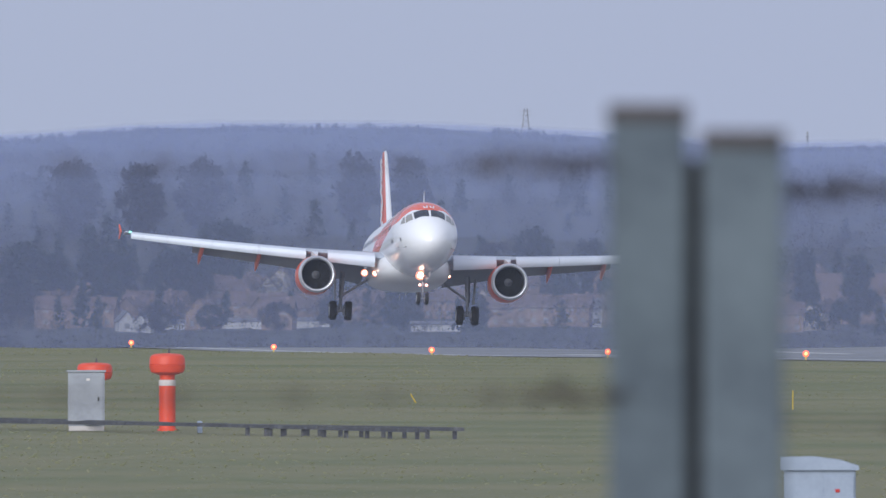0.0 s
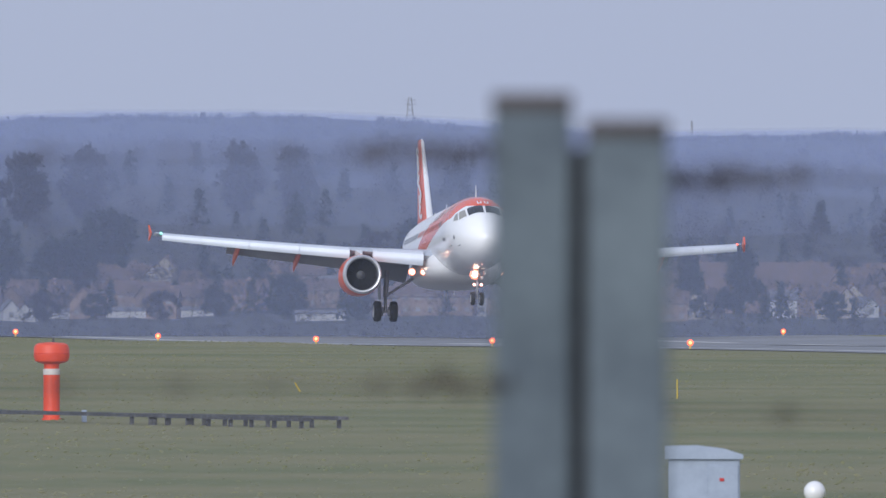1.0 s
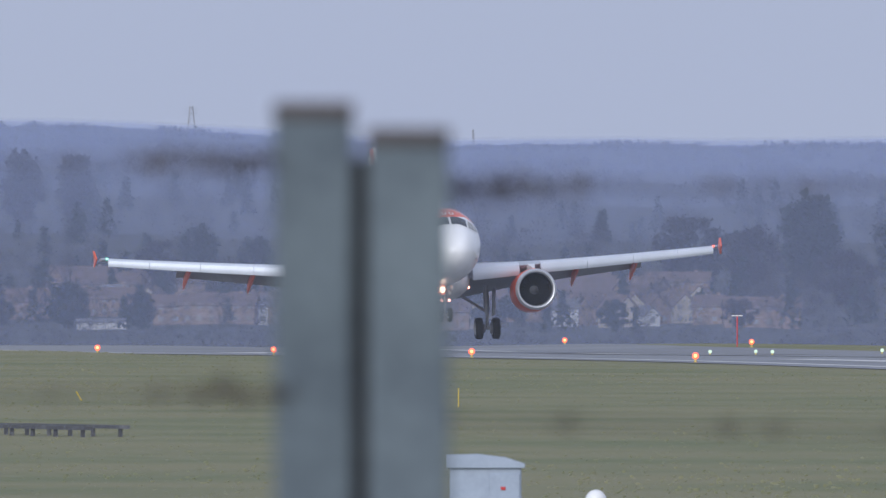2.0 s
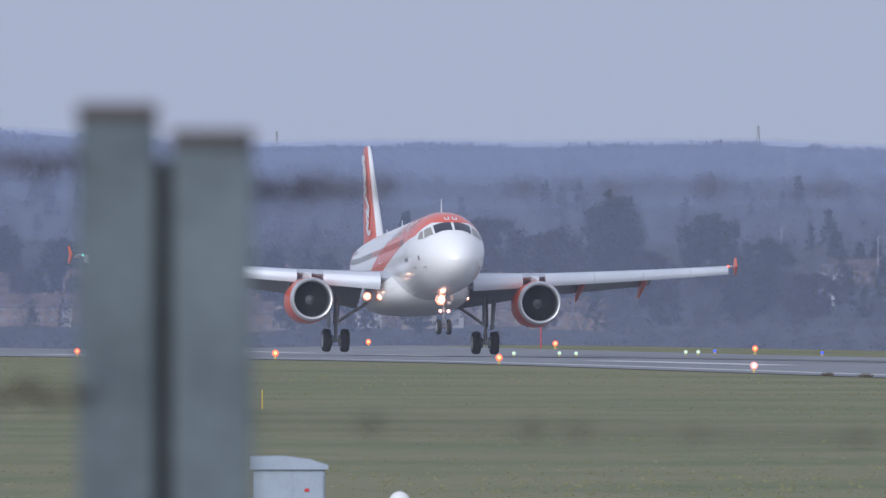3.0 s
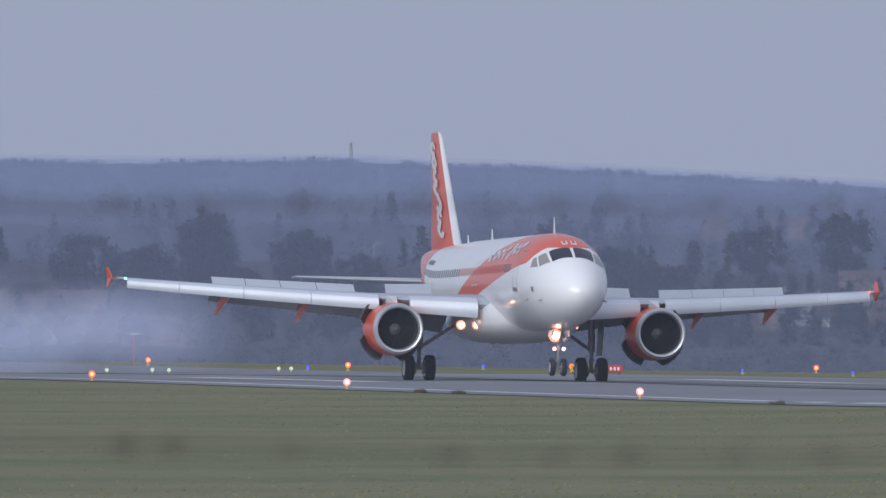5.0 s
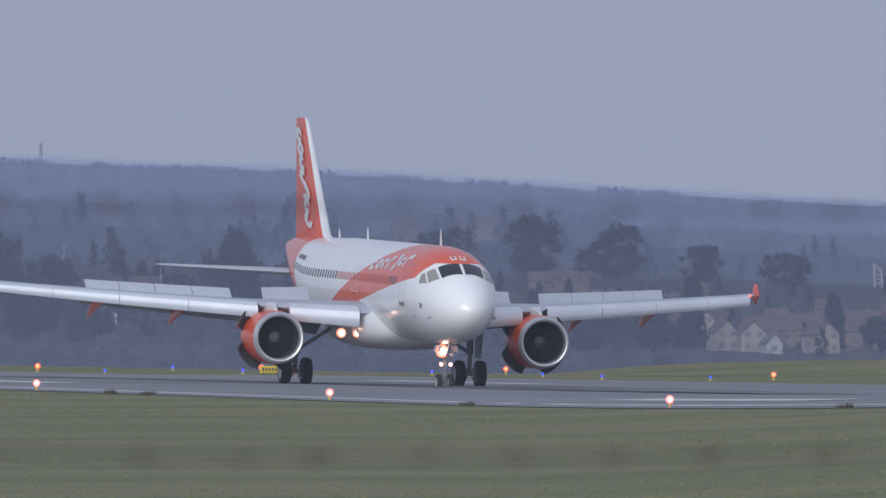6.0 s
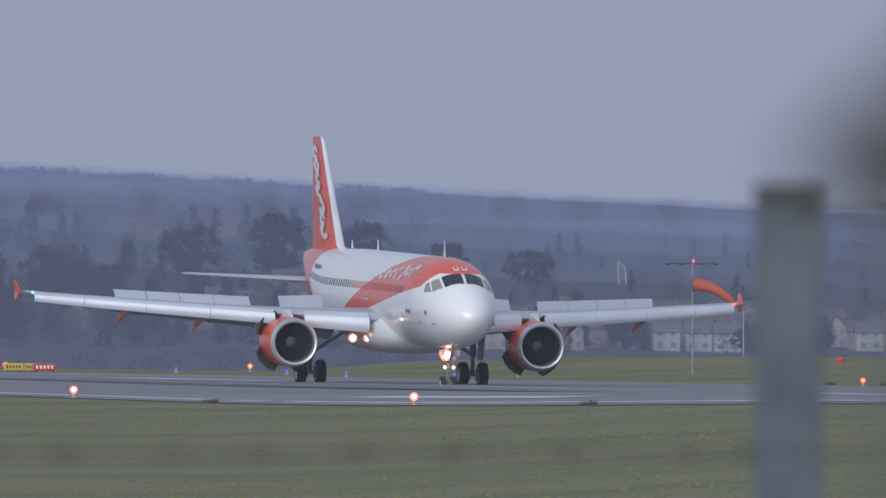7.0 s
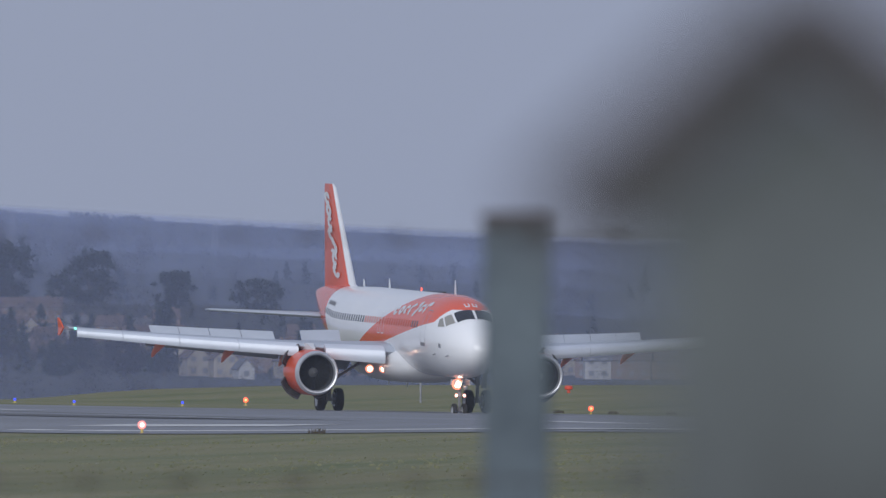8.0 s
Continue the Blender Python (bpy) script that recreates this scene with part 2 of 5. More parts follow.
def foil(x0, y, z, chord, thick, droop=0.0, upright=False):
    """A wing section: leading edge at x0, running aft."""
    up = [(1, 0), (0.7, 0.45), (0.35, 0.62), (0.12, 0.48), (0.03, 0.26), (0, 0), (0.03, -0.2), (0.12, -0.34), (0.35, -0.40), (0.7, -0.22)]
    if upright:
        return [Vector((x0 - a * chord, y + b * thick * chord, z)) for a, b in up]
    return [Vector((x0 - a * chord, y, z + b * thick * chord - droop * a * chord)) for a, b in up]


def wing_lead(y):
    return 6.0 - (y - 1.9) * 0.55


def wing_trail(y):
    return -1.25 + (y - 1.9) * 0.14 if y < 6.4 else -0.62 - (y - 6.4) * 0.33


def wing_z(y):
    return 3.12 + (y - 1.9) * 0.047 + 0.0011 * (y - 1.9) ** 2


def wing_at(y, k, dz=0.0, s=1):
    """A point of the wing's mean plane, k along the chord from the leading edge."""
    return Vector((wing_lead(y) + (wing_trail(y) - wing_lead(y)) * k, s * y, wing_z(y) + dz))


def slab(bm, a, b, c, d, thick):
    """A thin plate between four corners."""
    up = (b - a).cross(d - a).normalized() * thick / 2
    return loft(bm, [[p + up for p in (a, b, c, d)], [p - up for p in (a, b, c, d)]])


def wheel(parent, x, y, z, r, w, name="wheel"):
    bm = bmesh.new()
    turned = [(-0.5, 0.62), (-0.5, 0.80), (-0.44, 0.92), (-0.28, 0.985), (-0.16, 1.0), (-0.15, 0.985), (-0.11, 0.985), (-0.10, 1.0), (0.10, 1.0), (0.11, 0.985),
              (0.15, 0.985), (0.16, 1.0), (0.28, 0.985), (0.44, 0.92), (0.5, 0.80), (0.5, 0.62)]
    side = Matrix.Rotation(radians(90), 4, "Z")
    lathe(bm, [(a * w, b * r) for a, b in turned], 28, side)
    tyre = part(name, bm, RUBBER, parent, smooth=True, m=Matrix.Translation((x, y, z)))
    bm = bmesh.new()
    lathe(bm, [(-0.42 * w, 0.02 * r), (-0.46 * w, 0.22 * r), (-0.30 * w, 0.30 * r), (-0.36 * w, 0.50 * r), (-0.49 * w, 0.64 * r), (0.49 * w, 0.64 * r),
               (0.36 * w, 0.50 * r), (0.30 * w, 0.30 * r), (0.46 * w, 0.22 * r), (0.42 * w, 0.02 * r)], 20, side)
    part("rim", bm, RIM, tyre, smooth=True)


def lamp(parent, p, r, mat, name, label):
    if mat == LAMP:
        # a warm glowing ball stands in for the halo, with a brighter core in front of it
        bm = bmesh.new()
        bmesh.ops.create_uvsphere(bm, u_segments=12, v_segments=8, radius=r * 0.85, matrix=Matrix.Translation(Vector(p) + Vector((r * 0.6, 0, 0))))
        core = (bm, LAMP)
        mat, r = LAMP_HALO, r * 1.4
    else:
        core = None
    bm = bmesh.new()
    bmesh.ops.create_uvsphere(bm, u_segments=12, v_segments=8, radius=r, matrix=Matrix.Translation(p) @ Matrix.Diagonal((0.5, 1, 1, 1)))
    ob = part(name, bm, mat, parent, label, True)
    if core:
        part("lamp_core", core[0], core[1], parent, "white-hot core of the lamp's glow", True)
    return ob


SPOILERS, REVERSERS, MAIN_LEGS, WINGS = [], [], [], []


def build_airliner():
    plane = thing("airliner", "white and orange twin-engined airliner landing with flaps and gear down", "aeroplane", Matrix())
    bm = bmesh.new()
    n = 40
    loft(bm, [[Vector((x, w * math.sin(2 * math.pi * i / n), c + h * math.cos(2 * math.pi * i / n))) for i in range(n)] for x, c, w, h in HULL])
    hull = part("fuselage", bm, livery(), plane, "white fuselage with a rising orange band", True)

    # belly fairing over the wing's root
    bm = bmesh.new()
    rings = []
    for x, w, h in ((7.6, 0.6, 0.3), (7.1, 1.5, 0.62), (6.3, 2.0, 0.86), (5.2, 2.28, 1.02), (3.0, 2.36, 1.08), (0.0, 2.36, 1.08), (-2.5, 2.2, 0.95), (-4.2, 1.7, 0.6), (-5.6, 0.6, 0.2)):
        rings.append([Vector((x, w * math.copysign(abs(math.cos(a)) ** 0.7, math.cos(a)), 2.62 + h * math.copysign(abs(math.sin(a)) ** 0.8, math.sin(a)))) for a in (2 * math.pi * i / 28 for i in range(28))])
    loft(bm, rings)
    part("belly_fairing", bm, WHITE, plane, smooth=True)

    # glazing
    for s in (-1, 1):
        for corners in (((16.12, 2.5 * s), (15.88, 39 * s), (15.06, 34 * s), (15.30, 2.5 * s)),
                        ((15.80, 43 * s), (15.34, 60 * s), (14.74, 50 * s), (15.02, 38 * s)),
                        ((15.22, 62 * s), (14.60, 69 * s), (14.42, 57 * s), (14.64, 52 * s))):
            bm = bmesh.new()
            patch(bm, corners, 0.015)
            side = abs(corners[0][1]) > 30
            part("cockpit_window", bm, SKYLIT_GLASS if side else COCKPIT_GLASS, hull, "side window coloured pale for its reflection" if side else "dark cockpit window pane", True)
        # cabin windows in a row, one mesh each
        for k in range(44):
            x = 11.2 - 0.53 * k
            if x < -11.4:
                continue
            bm = bmesh.new()
            patch(bm, ((x + 0.12, 69.5 * s), (x - 0.12, 69.5 * s), (x - 0.12, 79 * s), (x + 0.12, 79 * s)), 0.012, 2)
            if -0.6 < x < 10.0:
                part("cabin_window", bm, BAND_PORT, hull, "window under the orange band")
            else:
                part("cabin_window", bm, PORT, hull)
        # cabin doors and overwing exits: raised outlines
        for x, wide, top, low in ((12.6, 0.42, 50, 100), (3.65, 0.27, 60, 92), (2.85, 0.27, 60, 92), (-13.2, 0.38, 48, 98)):
            bm = bmesh.new()
            e, g = 0.035, 1.2
            for c in (((x + wide, top), (x + wide - e, top), (x + wide - e, low), (x + wide, low)), ((x - wide + e, top), (x - wide, top), (x - wide, low), (x - wide + e, low)),
                      ((x + wide, top), (x - wide, top), (x - wide, top + g), (x + wide, top + g)), ((x + wide, low - g), (x - wide, low - g), (x - wide, low), (x + wide, low))):
                patch(bm, [(a, b * s) for a, b in c], 0.01, 4)
            part("door_outline", bm, WHITE if wide < 0.3 else SEAM, hull)
        # bottom sill of the front door, static ports
        bm = bmesh.new()
        patch(bm, [(13.02, 98 * s), (12.18, 98 * s), (12.18, 103 * s), (13.02, 103 * s)], 0.02, 3)
        part("door_sill", bm, SEAM, hull)
        bm = bmesh.new()
        patch(bm, [(15.2, 93 * s), (14.95, 93 * s), (14.95, 100 * s), (15.2, 100 * s)], 0.012, 2)
        part("sensor_plate", bm, SEAM, hull)
        for x in (15.8, 14.3):
            bm = bmesh.new()
            tube(bm, hull_at(x, 112 * s), hull_at(x - 0.05, 112 * s, 0.16), 0.035, 0.02, 6)
            part("probe", bm, STEEL, hull)
        # the airline's mark on the band, as plain white rounded shapes
        for k, (tall, start, steps) in enumerate(((8.0, 20, 8), (8.0, 0, 9), (8.0, 60, 7), (11.0, 80, 6), (14.0, -130, 6), (8.0, 20, 8), (12.0, 100, 6))):
            x = 5.6 + 1.0 * k
            mid = 57 - 1.6 * k
            bm = bmesh.new()
            for i in range(steps):
                a0, a1 = radians(start + 40 * i), radians(start + 40 * (i + 1))
                patch(bm, [(x + 0.44 * r * math.cos(a) - 0.014 * tall * r * math.sin(a), (mid + tall * r * math.sin(a)) * s) for a, r in ((a0, 1), (a1, 1), (a1, 0.30), (a0, 0.30))], 0.014, 2)
            bmesh.ops.remove_doubles(bm, verts=bm.verts, dist=0.004)
            part("airline_mark", bm, WHITE, hull, "plain white mark on the orange band")
        # bars of the registration on the aft flank
        bm = bmesh.new()
        for k in range(5):
            x = -9.0 - 0.42 * k
            patch(bm, [(x + 0.15, 55 * s), (x - 0.15, 55 * s), (x - 0.15, 62 * s), (x + 0.15, 62 * s)], 0.012, 2)
        part("registration_bars", bm, SEAM, hull, "dark plain bars")
    bm = bmesh.new()
    for t in (-6.5, 6.5):
        for off in (-4.2, 2.2):
            patch(bm, [(14.98, t + off), (14.98, t + off + 2.0), (14.56, t + off + 2.0), (14.56, t + off)], 0.014, 2)
        patch(bm, [(14.98, t - 4.2), (14.98, t + 4.2), (14.88, t + 4.2), (14.88, t - 4.2)], 0.015, 3)
    part("nose_mark", bm, WHITE, hull, "small white bars on the orange crown")
    # aerials and beacon on the crown
    for x, tall in ((11.5, 0.72), (-3.4, 0.5), (-9.3, 0.35)):
        bm = bmesh.new()
        loft(bm, [foil(x, 0, 6.1, 0.45, 0.12, upright=True), foil(x - 0.22, 0, 6.12 + tall, 0.16, 0.12, upright=True)])
        part("aerial", bm, WHITE, hull)
    for x in (1.0, -3.2):
        bm = bmesh.new()
        loft(bm, [foil(x, 0, 1.60, 0.35, 0.14, upright=True), foil(x - 0.12, 0, 1.25, 0.14, 0.14, upright=True)])
        part("belly_aerial", bm, WHITE, hull)

    # fin and tailplane
    bm = bmesh.new()
    loft(bm, [foil(-10.4, 0, 5.6, 8.2, 0.05, upright=True), foil(-12.4, 0, 6.15, 6.3, 0.09, upright=True), foil(-16.9, 0, 10.95, 2.3, 0.09, upright=True), foil(-17.3, 0, 11.15, 1.8, 0.06, upright=True)])
    fin = part("fin", bm, ORANGE, plane, "orange tail fin", True)
    bm = bmesh.new()
    loft(bm, [foil(-10.30, 0, 5.62, 0.5, 0.8, upright=True), foil(-12.28, 0, 6.15, 0.42, 0.9, upright=True), foil(-16.82, 0, 10.95, 0.26, 0.7, upright=True), foil(-17.2, 0, 11.17, 0.2, 0.5, upright=True)])
    part("fin_leading_edge", bm, WHITE, fin, "white leading edge", True)
    for s in (-1, 1):
        # the mark runs up the fin as slanted white rounded shapes
        for k, (w, tall, start, steps) in enumerate(((0.85, 0.30, 100, 7), (0.62, 0.34, 20, 8), (1.0, 0.36, -120, 6), (0.95, 0.30, 80, 6), (0.62, 0.32, 60, 7), (0.62, 0.32, 0, 9), (0.62, 0.32, 20, 8))):
            z = 6.75 + 0.61 * k
            x = -14.5 - 0.80 * (z - 6.2)
            y = s * (0.275 - 0.028 * (z - 6.2))
            rings = []
            for i in range(steps + 1):
                a = radians(start + 40 * i)
                rings.append([Vector((x + w * r * math.cos(a), y + d, z + tall * r * math.sin(a) - 0.22 * w * r * math.cos(a))) for r, d in ((1, 0.008), (0.34, 0.008), (0.34, -0.008), (1, -0.008))])
            bm = bmesh.new()
            loft(bm, rings)
            part("tail_mark", bm, WHITE, fin, "plain white mark on the fin")
        bm = bmesh.new()
        loft(bm, [foil(-14.0, s * 0.5, 4.45, 3.7, 0.09), foil(-17.3, s * 6.2, 4.64, 1.5, 0.08), foil(-17.45, s * 6.28, 4.65, 1.2, 0.05)])
        part("tailplane", bm, WING_GREY, plane, "pale grey tailplane", True)

        # wing with its fixed box, slats, flaps, spoilers, fence
        bm = bmesh.new()
        st = []
        for y in (1.2, 3.0, 5.0, 6.4, 9.0, 12.0, 15.0, 16.7):
            st.append(foil(wing_lead(y), s * y, wing_z(y), wing_lead(y) - wing_trail(y), 0.125 - 0.0025 * y, 0.02))
        loft(bm, st)
        wing = part("wing", bm, WING_GREY, plane, "grey swept wing", True)
        WINGS.append((wing, s))
        for y0, y1 in ((2.35, 5.05), (6.3, 9.0), (9.02, 11.7), (11.72, 14.3), (14.32, 16.4)):
            bm = bmesh.new()
            rings = []
            for y in (y0, (y0 + y1) / 2, y1):
                c = 0.16 * (wing_lead(y) - wing_trail(y)) ** 0.6 * 1.6
                x, z = wing_lead(y) + 0.30, wing_z(y) - 0.20
                rings.append([Vector((x + a * c, s * y, z + b * c)) for a, b in ((0.0, -0.50), (0.18, -0.30), (0.22, 0.0), (0.10, 0.30), (-0.25, 0.52), (-0.85, 0.60), (-0.45, 0.36), (-0.22, 0.05), (-0.16, -0.30))])
            loft(bm, rings)
            part("slat", bm, SLAT, wing, "bright extended leading-edge slat", True)
        for y0, y1 in ((2.4, 6.1), (6.15, 12.6)):
            bm = bmesh.new()
            rings = []
            for y in (y0, y1):
                c = 0.26 * (wing_lead(y) - wing_trail(y))
                rings.append(foil(wing_trail(y) + 0.25 * c, s * y, wing_z(y) - 0.18, c * 1.05, 0.10, 0.50))
            loft(bm, rings)
            part("flap", bm, FLAP_GREY, wing, "dark grey lowered flap", True)
        for y in (5.95, 8.75, 12.1):
            bm = bmesh.new()
            z = wing_z(y) - 0.35
            x = wing_trail(y)
            rings = []
            for a, b, r in ((2.1, 0.12, 0.05), (1.5, 0.04, 0.16), (0.6, -0.10, 0.21), (-0.4, -0.32, 0.20), (-1.1, -0.58, 0.13), (-1.5, -0.76, 0.03)):
                rings.append([Vector((x + a, s * y + 0.62 * r * math.cos(q), z + b + 1.25 * r * math.sin(q))) for q in (2 * math.pi * i / 12 for i in range(12))])
            loft(bm, rings)
            part("flap_fairing", bm, ORANGE, wing, "orange flap track fairing", True)
        for y0, y1 in ((3.4, 5.4), (6.7, 8.25), (8.28, 9.75), (9.78, 11.2), (11.23, 12.6)):
            a, b = wing_at(y0, 0.69, 0.10, s), wing_at(y1, 0.69, 0.10, s)
            axis = (b - a).normalized()
            home = Matrix.Translation(a)
            d0 = Vector((-0.17 * (wing_lead(y0) - wing_trail(y0)) - 0.1, 0, 0))
            d1 = Vector((-0.17 * (wing_lead(y1) - wing_trail(y1)) - 0.1, 0, 0))
            bm = bmesh.new()
            slab(bm, Vector(), b - a, b - a + d1, d0, 0.035)
            flap = part("spoiler", bm, WING_GREY, wing, "pale spoiler panel", m=home)
            SPOILERS.append((flap, home, axis * s))
        # wingtip fence
        bm = bmesh.new()
        x, z = wing_lead(16.9), wing_z(16.9)
        slab(bm, Vector((x - 0.1, s * 16.95, z)), Vector((x - 0.95, s * 17.03, z + 0.48)), Vector((x - 1.25, s * 17.03, z + 0.48)), Vector((x - 1.3, s * 16.95, z)), 0.06)
        slab(bm, Vector((x - 0.1, s * 16.95, z)), Vector((x - 0.85, s * 17.0, z - 0.38)), Vector((x - 1.15, s * 17.0, z - 0.38)), Vector((x - 1.3, s * 16.95, z)), 0.06)
        part("wingtip_fence", bm, ORANGE, wing, "orange wingtip fence")
        lamp(wing, wing_at(16.45, 0.0, 0.02, s) + Vector((0.12, 0, 0)), 0.06, NAV_GREEN if s < 0 else NAV_RED, "navigation_lamp", "small coloured navigation lamp")

        # engine
        cx, cy, cz = 6.0, s * 5.75, 2.02
        hub = Matrix.Translation((cx, cy, cz))
        bm = bmesh.new()
        lathe(bm, [(-0.26, 1.10), (-0.6, 1.135), (-1.2, 1.15), (-2.1, 1.15), (-2.9, 1.08), (-3.5, 0.98), (-4.1, 0.86), (-4.1, 0.78), (-3.0, 0.82)], 36, hub)
        cowl = part("engine_cowl", bm, ORANGE, plane, "orange engine nacelle", True)
        bm = bmesh.new()
        lathe(bm, [(-0.27, 1.105), (-0.10, 1.07), (0.0, 1.0), (-0.03, 0.93), (-0.25, 0.88)], 36, hub)
        part("inlet_lip", bm, LIP, cowl, "polished metal inlet lip", True)
        bm = bmesh.new()
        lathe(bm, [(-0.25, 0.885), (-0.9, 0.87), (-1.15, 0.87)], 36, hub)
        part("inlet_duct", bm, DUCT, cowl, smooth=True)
        bm = bmesh.new()
        for k in range(24):
            q = 2 * math.pi * k / 24
            c, d = math.cos(q), math.sin(q)
            tan = Vector((0, -d, c))
            rad = Vector((0, c, d))
            base = hub @ Vector((-1.0, 0, 0))
            slab(bm, base + rad * 0.2 - tan * 0.03, base + rad * 0.86 - tan * 0.13, base + rad * 0.86 + tan * 0.11 - Vector((0.22, 0, 0)), base + rad * 0.2 + tan * 0.03 - Vector((0.2, 0, 0)), 0.02)
        # near-black disc behind the blades, for the dark depth of the duct
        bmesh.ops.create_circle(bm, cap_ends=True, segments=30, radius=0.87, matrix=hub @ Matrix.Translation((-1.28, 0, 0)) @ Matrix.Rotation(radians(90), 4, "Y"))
        fan = part("fan", bm, FAN, cowl, "ring of fan blades, near-black for the inlet's shade")
        bm = bmesh.new()
        lathe(bm, [(-0.62, 0.005), (-0.72, 0.09), (-0.9, 0.19), (-1.05, 0.26)], 20, hub)
        part("spinner", bm, STEEL, fan, "pale spinner", True)
        bm = bmesh.new()
        lathe(bm, [(-3.4, 0.80), (-4.4, 0.62), (-5.0, 0.46), (-5.0, 0.40), (-4.2, 0.45), (-5.5, 0.08)], 24, hub)
        part("exhaust_cone", bm, STEEL, cowl, smooth=True)
        bm = bmesh.new()
        loft(bm, [[Vector((cx - 0.9, cy + a, cz + 1.12)) for a in (-0.06, 0.06)] + [Vector((cx - 0.9, cy + a, cz + 1.20)) for a in (0.06, -0.06)],
                  [Vector((cx - 2.0, cy + a, cz + 0.9)) for a in (-0.2, 0.2)] + [Vector((cx - 2.0, cy + a, cz + 1.45)) for a in (0.2, -0.2)],
                  [Vector((cx - 5.6, cy + a, cz + 0.6)) for a in (-0.2, 0.2)] + [Vector((cx - 5.6, cy + a, cz + 1.3)) for a in (0.2, -0.2)]])
        part("pylon", bm, WHITE, plane, "white engine pylon")
        # four pivoting reverser doors round each nacelle
        for q in (45, 135, 225, 315):
            turn = hub @ Matrix.Translation((-2.75, 0, 0)) @ Matrix.Rotation(radians(q), 4, "X") @ Matrix.Translation((0, 0, 1.10))
            bm = bmesh.new()
            rings = []
            for x, dr in ((0.62, 0.05), (0.0, 0.035), (-0.62, -0.06)):
                outer = [Vector((x, (1.07 + dr) * math.sin(radians(a)), (1.07 + dr) * math.cos(radians(a)) - 1.10)) for a in (-34, -17, 0, 17, 34)]
                inner = [Vector((p.x, p.y * 0.94, p.z - 0.07)) for p in outer[::-1]]
                rings.append(outer + inner)
            loft(bm, rings)
            door = part("reverser_door", bm, INSIDE, cowl, "open reverser door with a dark inner face", m=turn)
            bm = bmesh.new()
            for x0, x1, d0, d1 in ((0.60, 0.0, 0.062, 0.047), (0.0, -0.60, 0.047, -0.046)):
                rings = [[Vector((x, (1.07 + d) * math.sin(radians(a)), (1.07 + d) * math.cos(radians(a)) - 1.10)) for a in (-33, -17, 0, 17, 33)] for x, d in ((x0, d0), (x1, d1))]
                loft(bm, rings, False, False)
            part("door_skin", bm, ORANGE, door, "orange outer skin")
            REVERSERS.append((door, turn))

        # main gear
        gy = s * 3.8
        bm = bmesh.new()
        tube(bm, (0, gy, 0.55), (0, gy, 1.5), 0.09)
        tube(bm, (0, gy, 1.4), (0.1, s * 3.75, 2.9), 0.15)
        tube(bm, (0, gy - 0.62, 0.58), (0, gy + 0.62, 0.58), 0.075)
        tube(bm, (0, gy, 1.45), (0.1, s * 2.2, 2.5), 0.075)
        tube(bm, (0.22, gy, 0.75), (0.28, gy, 1.1), 0.035)
        tube(bm, (0.28, gy, 1.1), (0.12, gy, 1.5), 0.035)
        for d in (-0.28, 0.28):
            lathe(bm, [(-0.14, 0.05), (-0.14, 0.26), (0.14, 0.26), (0.14, 0.05)], 16, Matrix.Translation((0, gy + d, 0.58)) @ Matrix.Rotation(radians(90), 4, "Z"))
        gear = part("main_gear_leg", bm, STEEL, plane, "steel main undercarriage leg", True)
        MAIN_LEGS.append(gear)
        for d in (-0.46, 0.46):
            wheel(gear, 0, gy + d, 0.58, 0.58, 0.42)
        bm = bmesh.new()
        slab(bm, Vector((0.55, gy + s * 0.34, 1.25)), Vector((-0.55, gy + s * 0.34, 1.25)), Vector((-0.65, gy + s * 0.42, 2.75)), Vector((0.65, gy + s * 0.42, 2.75)), 0.05)
        part("gear_door", bm, FLAP_GREY, gear)
        # landing lamps under the wing's root
        if s < 0:
            lamp(wing, (4.6, s * 2.8, 2.25), 0.15, LAMP, "landing_lamp", "bright lit landing lamp")
        lamp(wing, (4.9, s * 2.18, 2.25), 0.13 if s < 0 else 0.08, LAMP, "runway_lamp", "bright lit runway turn-off lamp")

    # nose gear
    bm = bmesh.new()
    tube(bm, (12.64, 0, 0.36), (12.64, 0, 1.2), 0.055)
    tube(bm, (12.64, 0, 1.1), (12.7, 0, 2.2), 0.09)
    tube(bm, (12.64, -0.3, 0.38), (12.64, 0.3, 0.38), 0.05)
    tube(bm, (12.64, 0, 1.3), (13.6, 0, 2.1), 0.05)
    tube(bm, (12.8, 0, 0.55), (12.84, 0, 0.85), 0.025)
    tube(bm, (12.72, -0.3, 1.62), (12.72, 0.3, 1.62), 0.03)
    nose = part("nose_gear_leg", bm, STEEL, plane, "steel nose undercarriage leg", True)
    for d in (-0.25, 0.25):
        wheel(nose, 12.64, d, 0.38, 0.38, 0.22)
    for d in (-0.42, 0.42):
        bm = bmesh.new()
        slab(bm, Vector((13.5, d * 0.8, 1.95)), Vector((12.2, d * 0.8, 1.95)), Vector((12.2, d * 0.9, 1.68)), Vector((13.3, d * 0.9, 1.68)), 0.03)
        part("nose_gear_door", bm, WHITE, nose)
    lamp(nose, (12.92, -0.19, 1.72), 0.20, LAMP, "takeoff_lamp", "bright lit nose lamp")
    bm = bmesh.new()
    bmesh.ops.create_uvsphere(bm, u_segments=12, v_segments=8, radius=0.12, matrix=Matrix.Translation((12.9, 0.24, 1.55)))
    part("unlit_lamp", bm, RIM, nose, "unlit glass lamp", True)
    for d in (-0.2, 0.2):
        lamp(nose, (12.85, d, 1.16), 0.085, LAMP_PINK, "taxi_lamp", "small lit lamp")
    return plane


airliner = build_airliner()


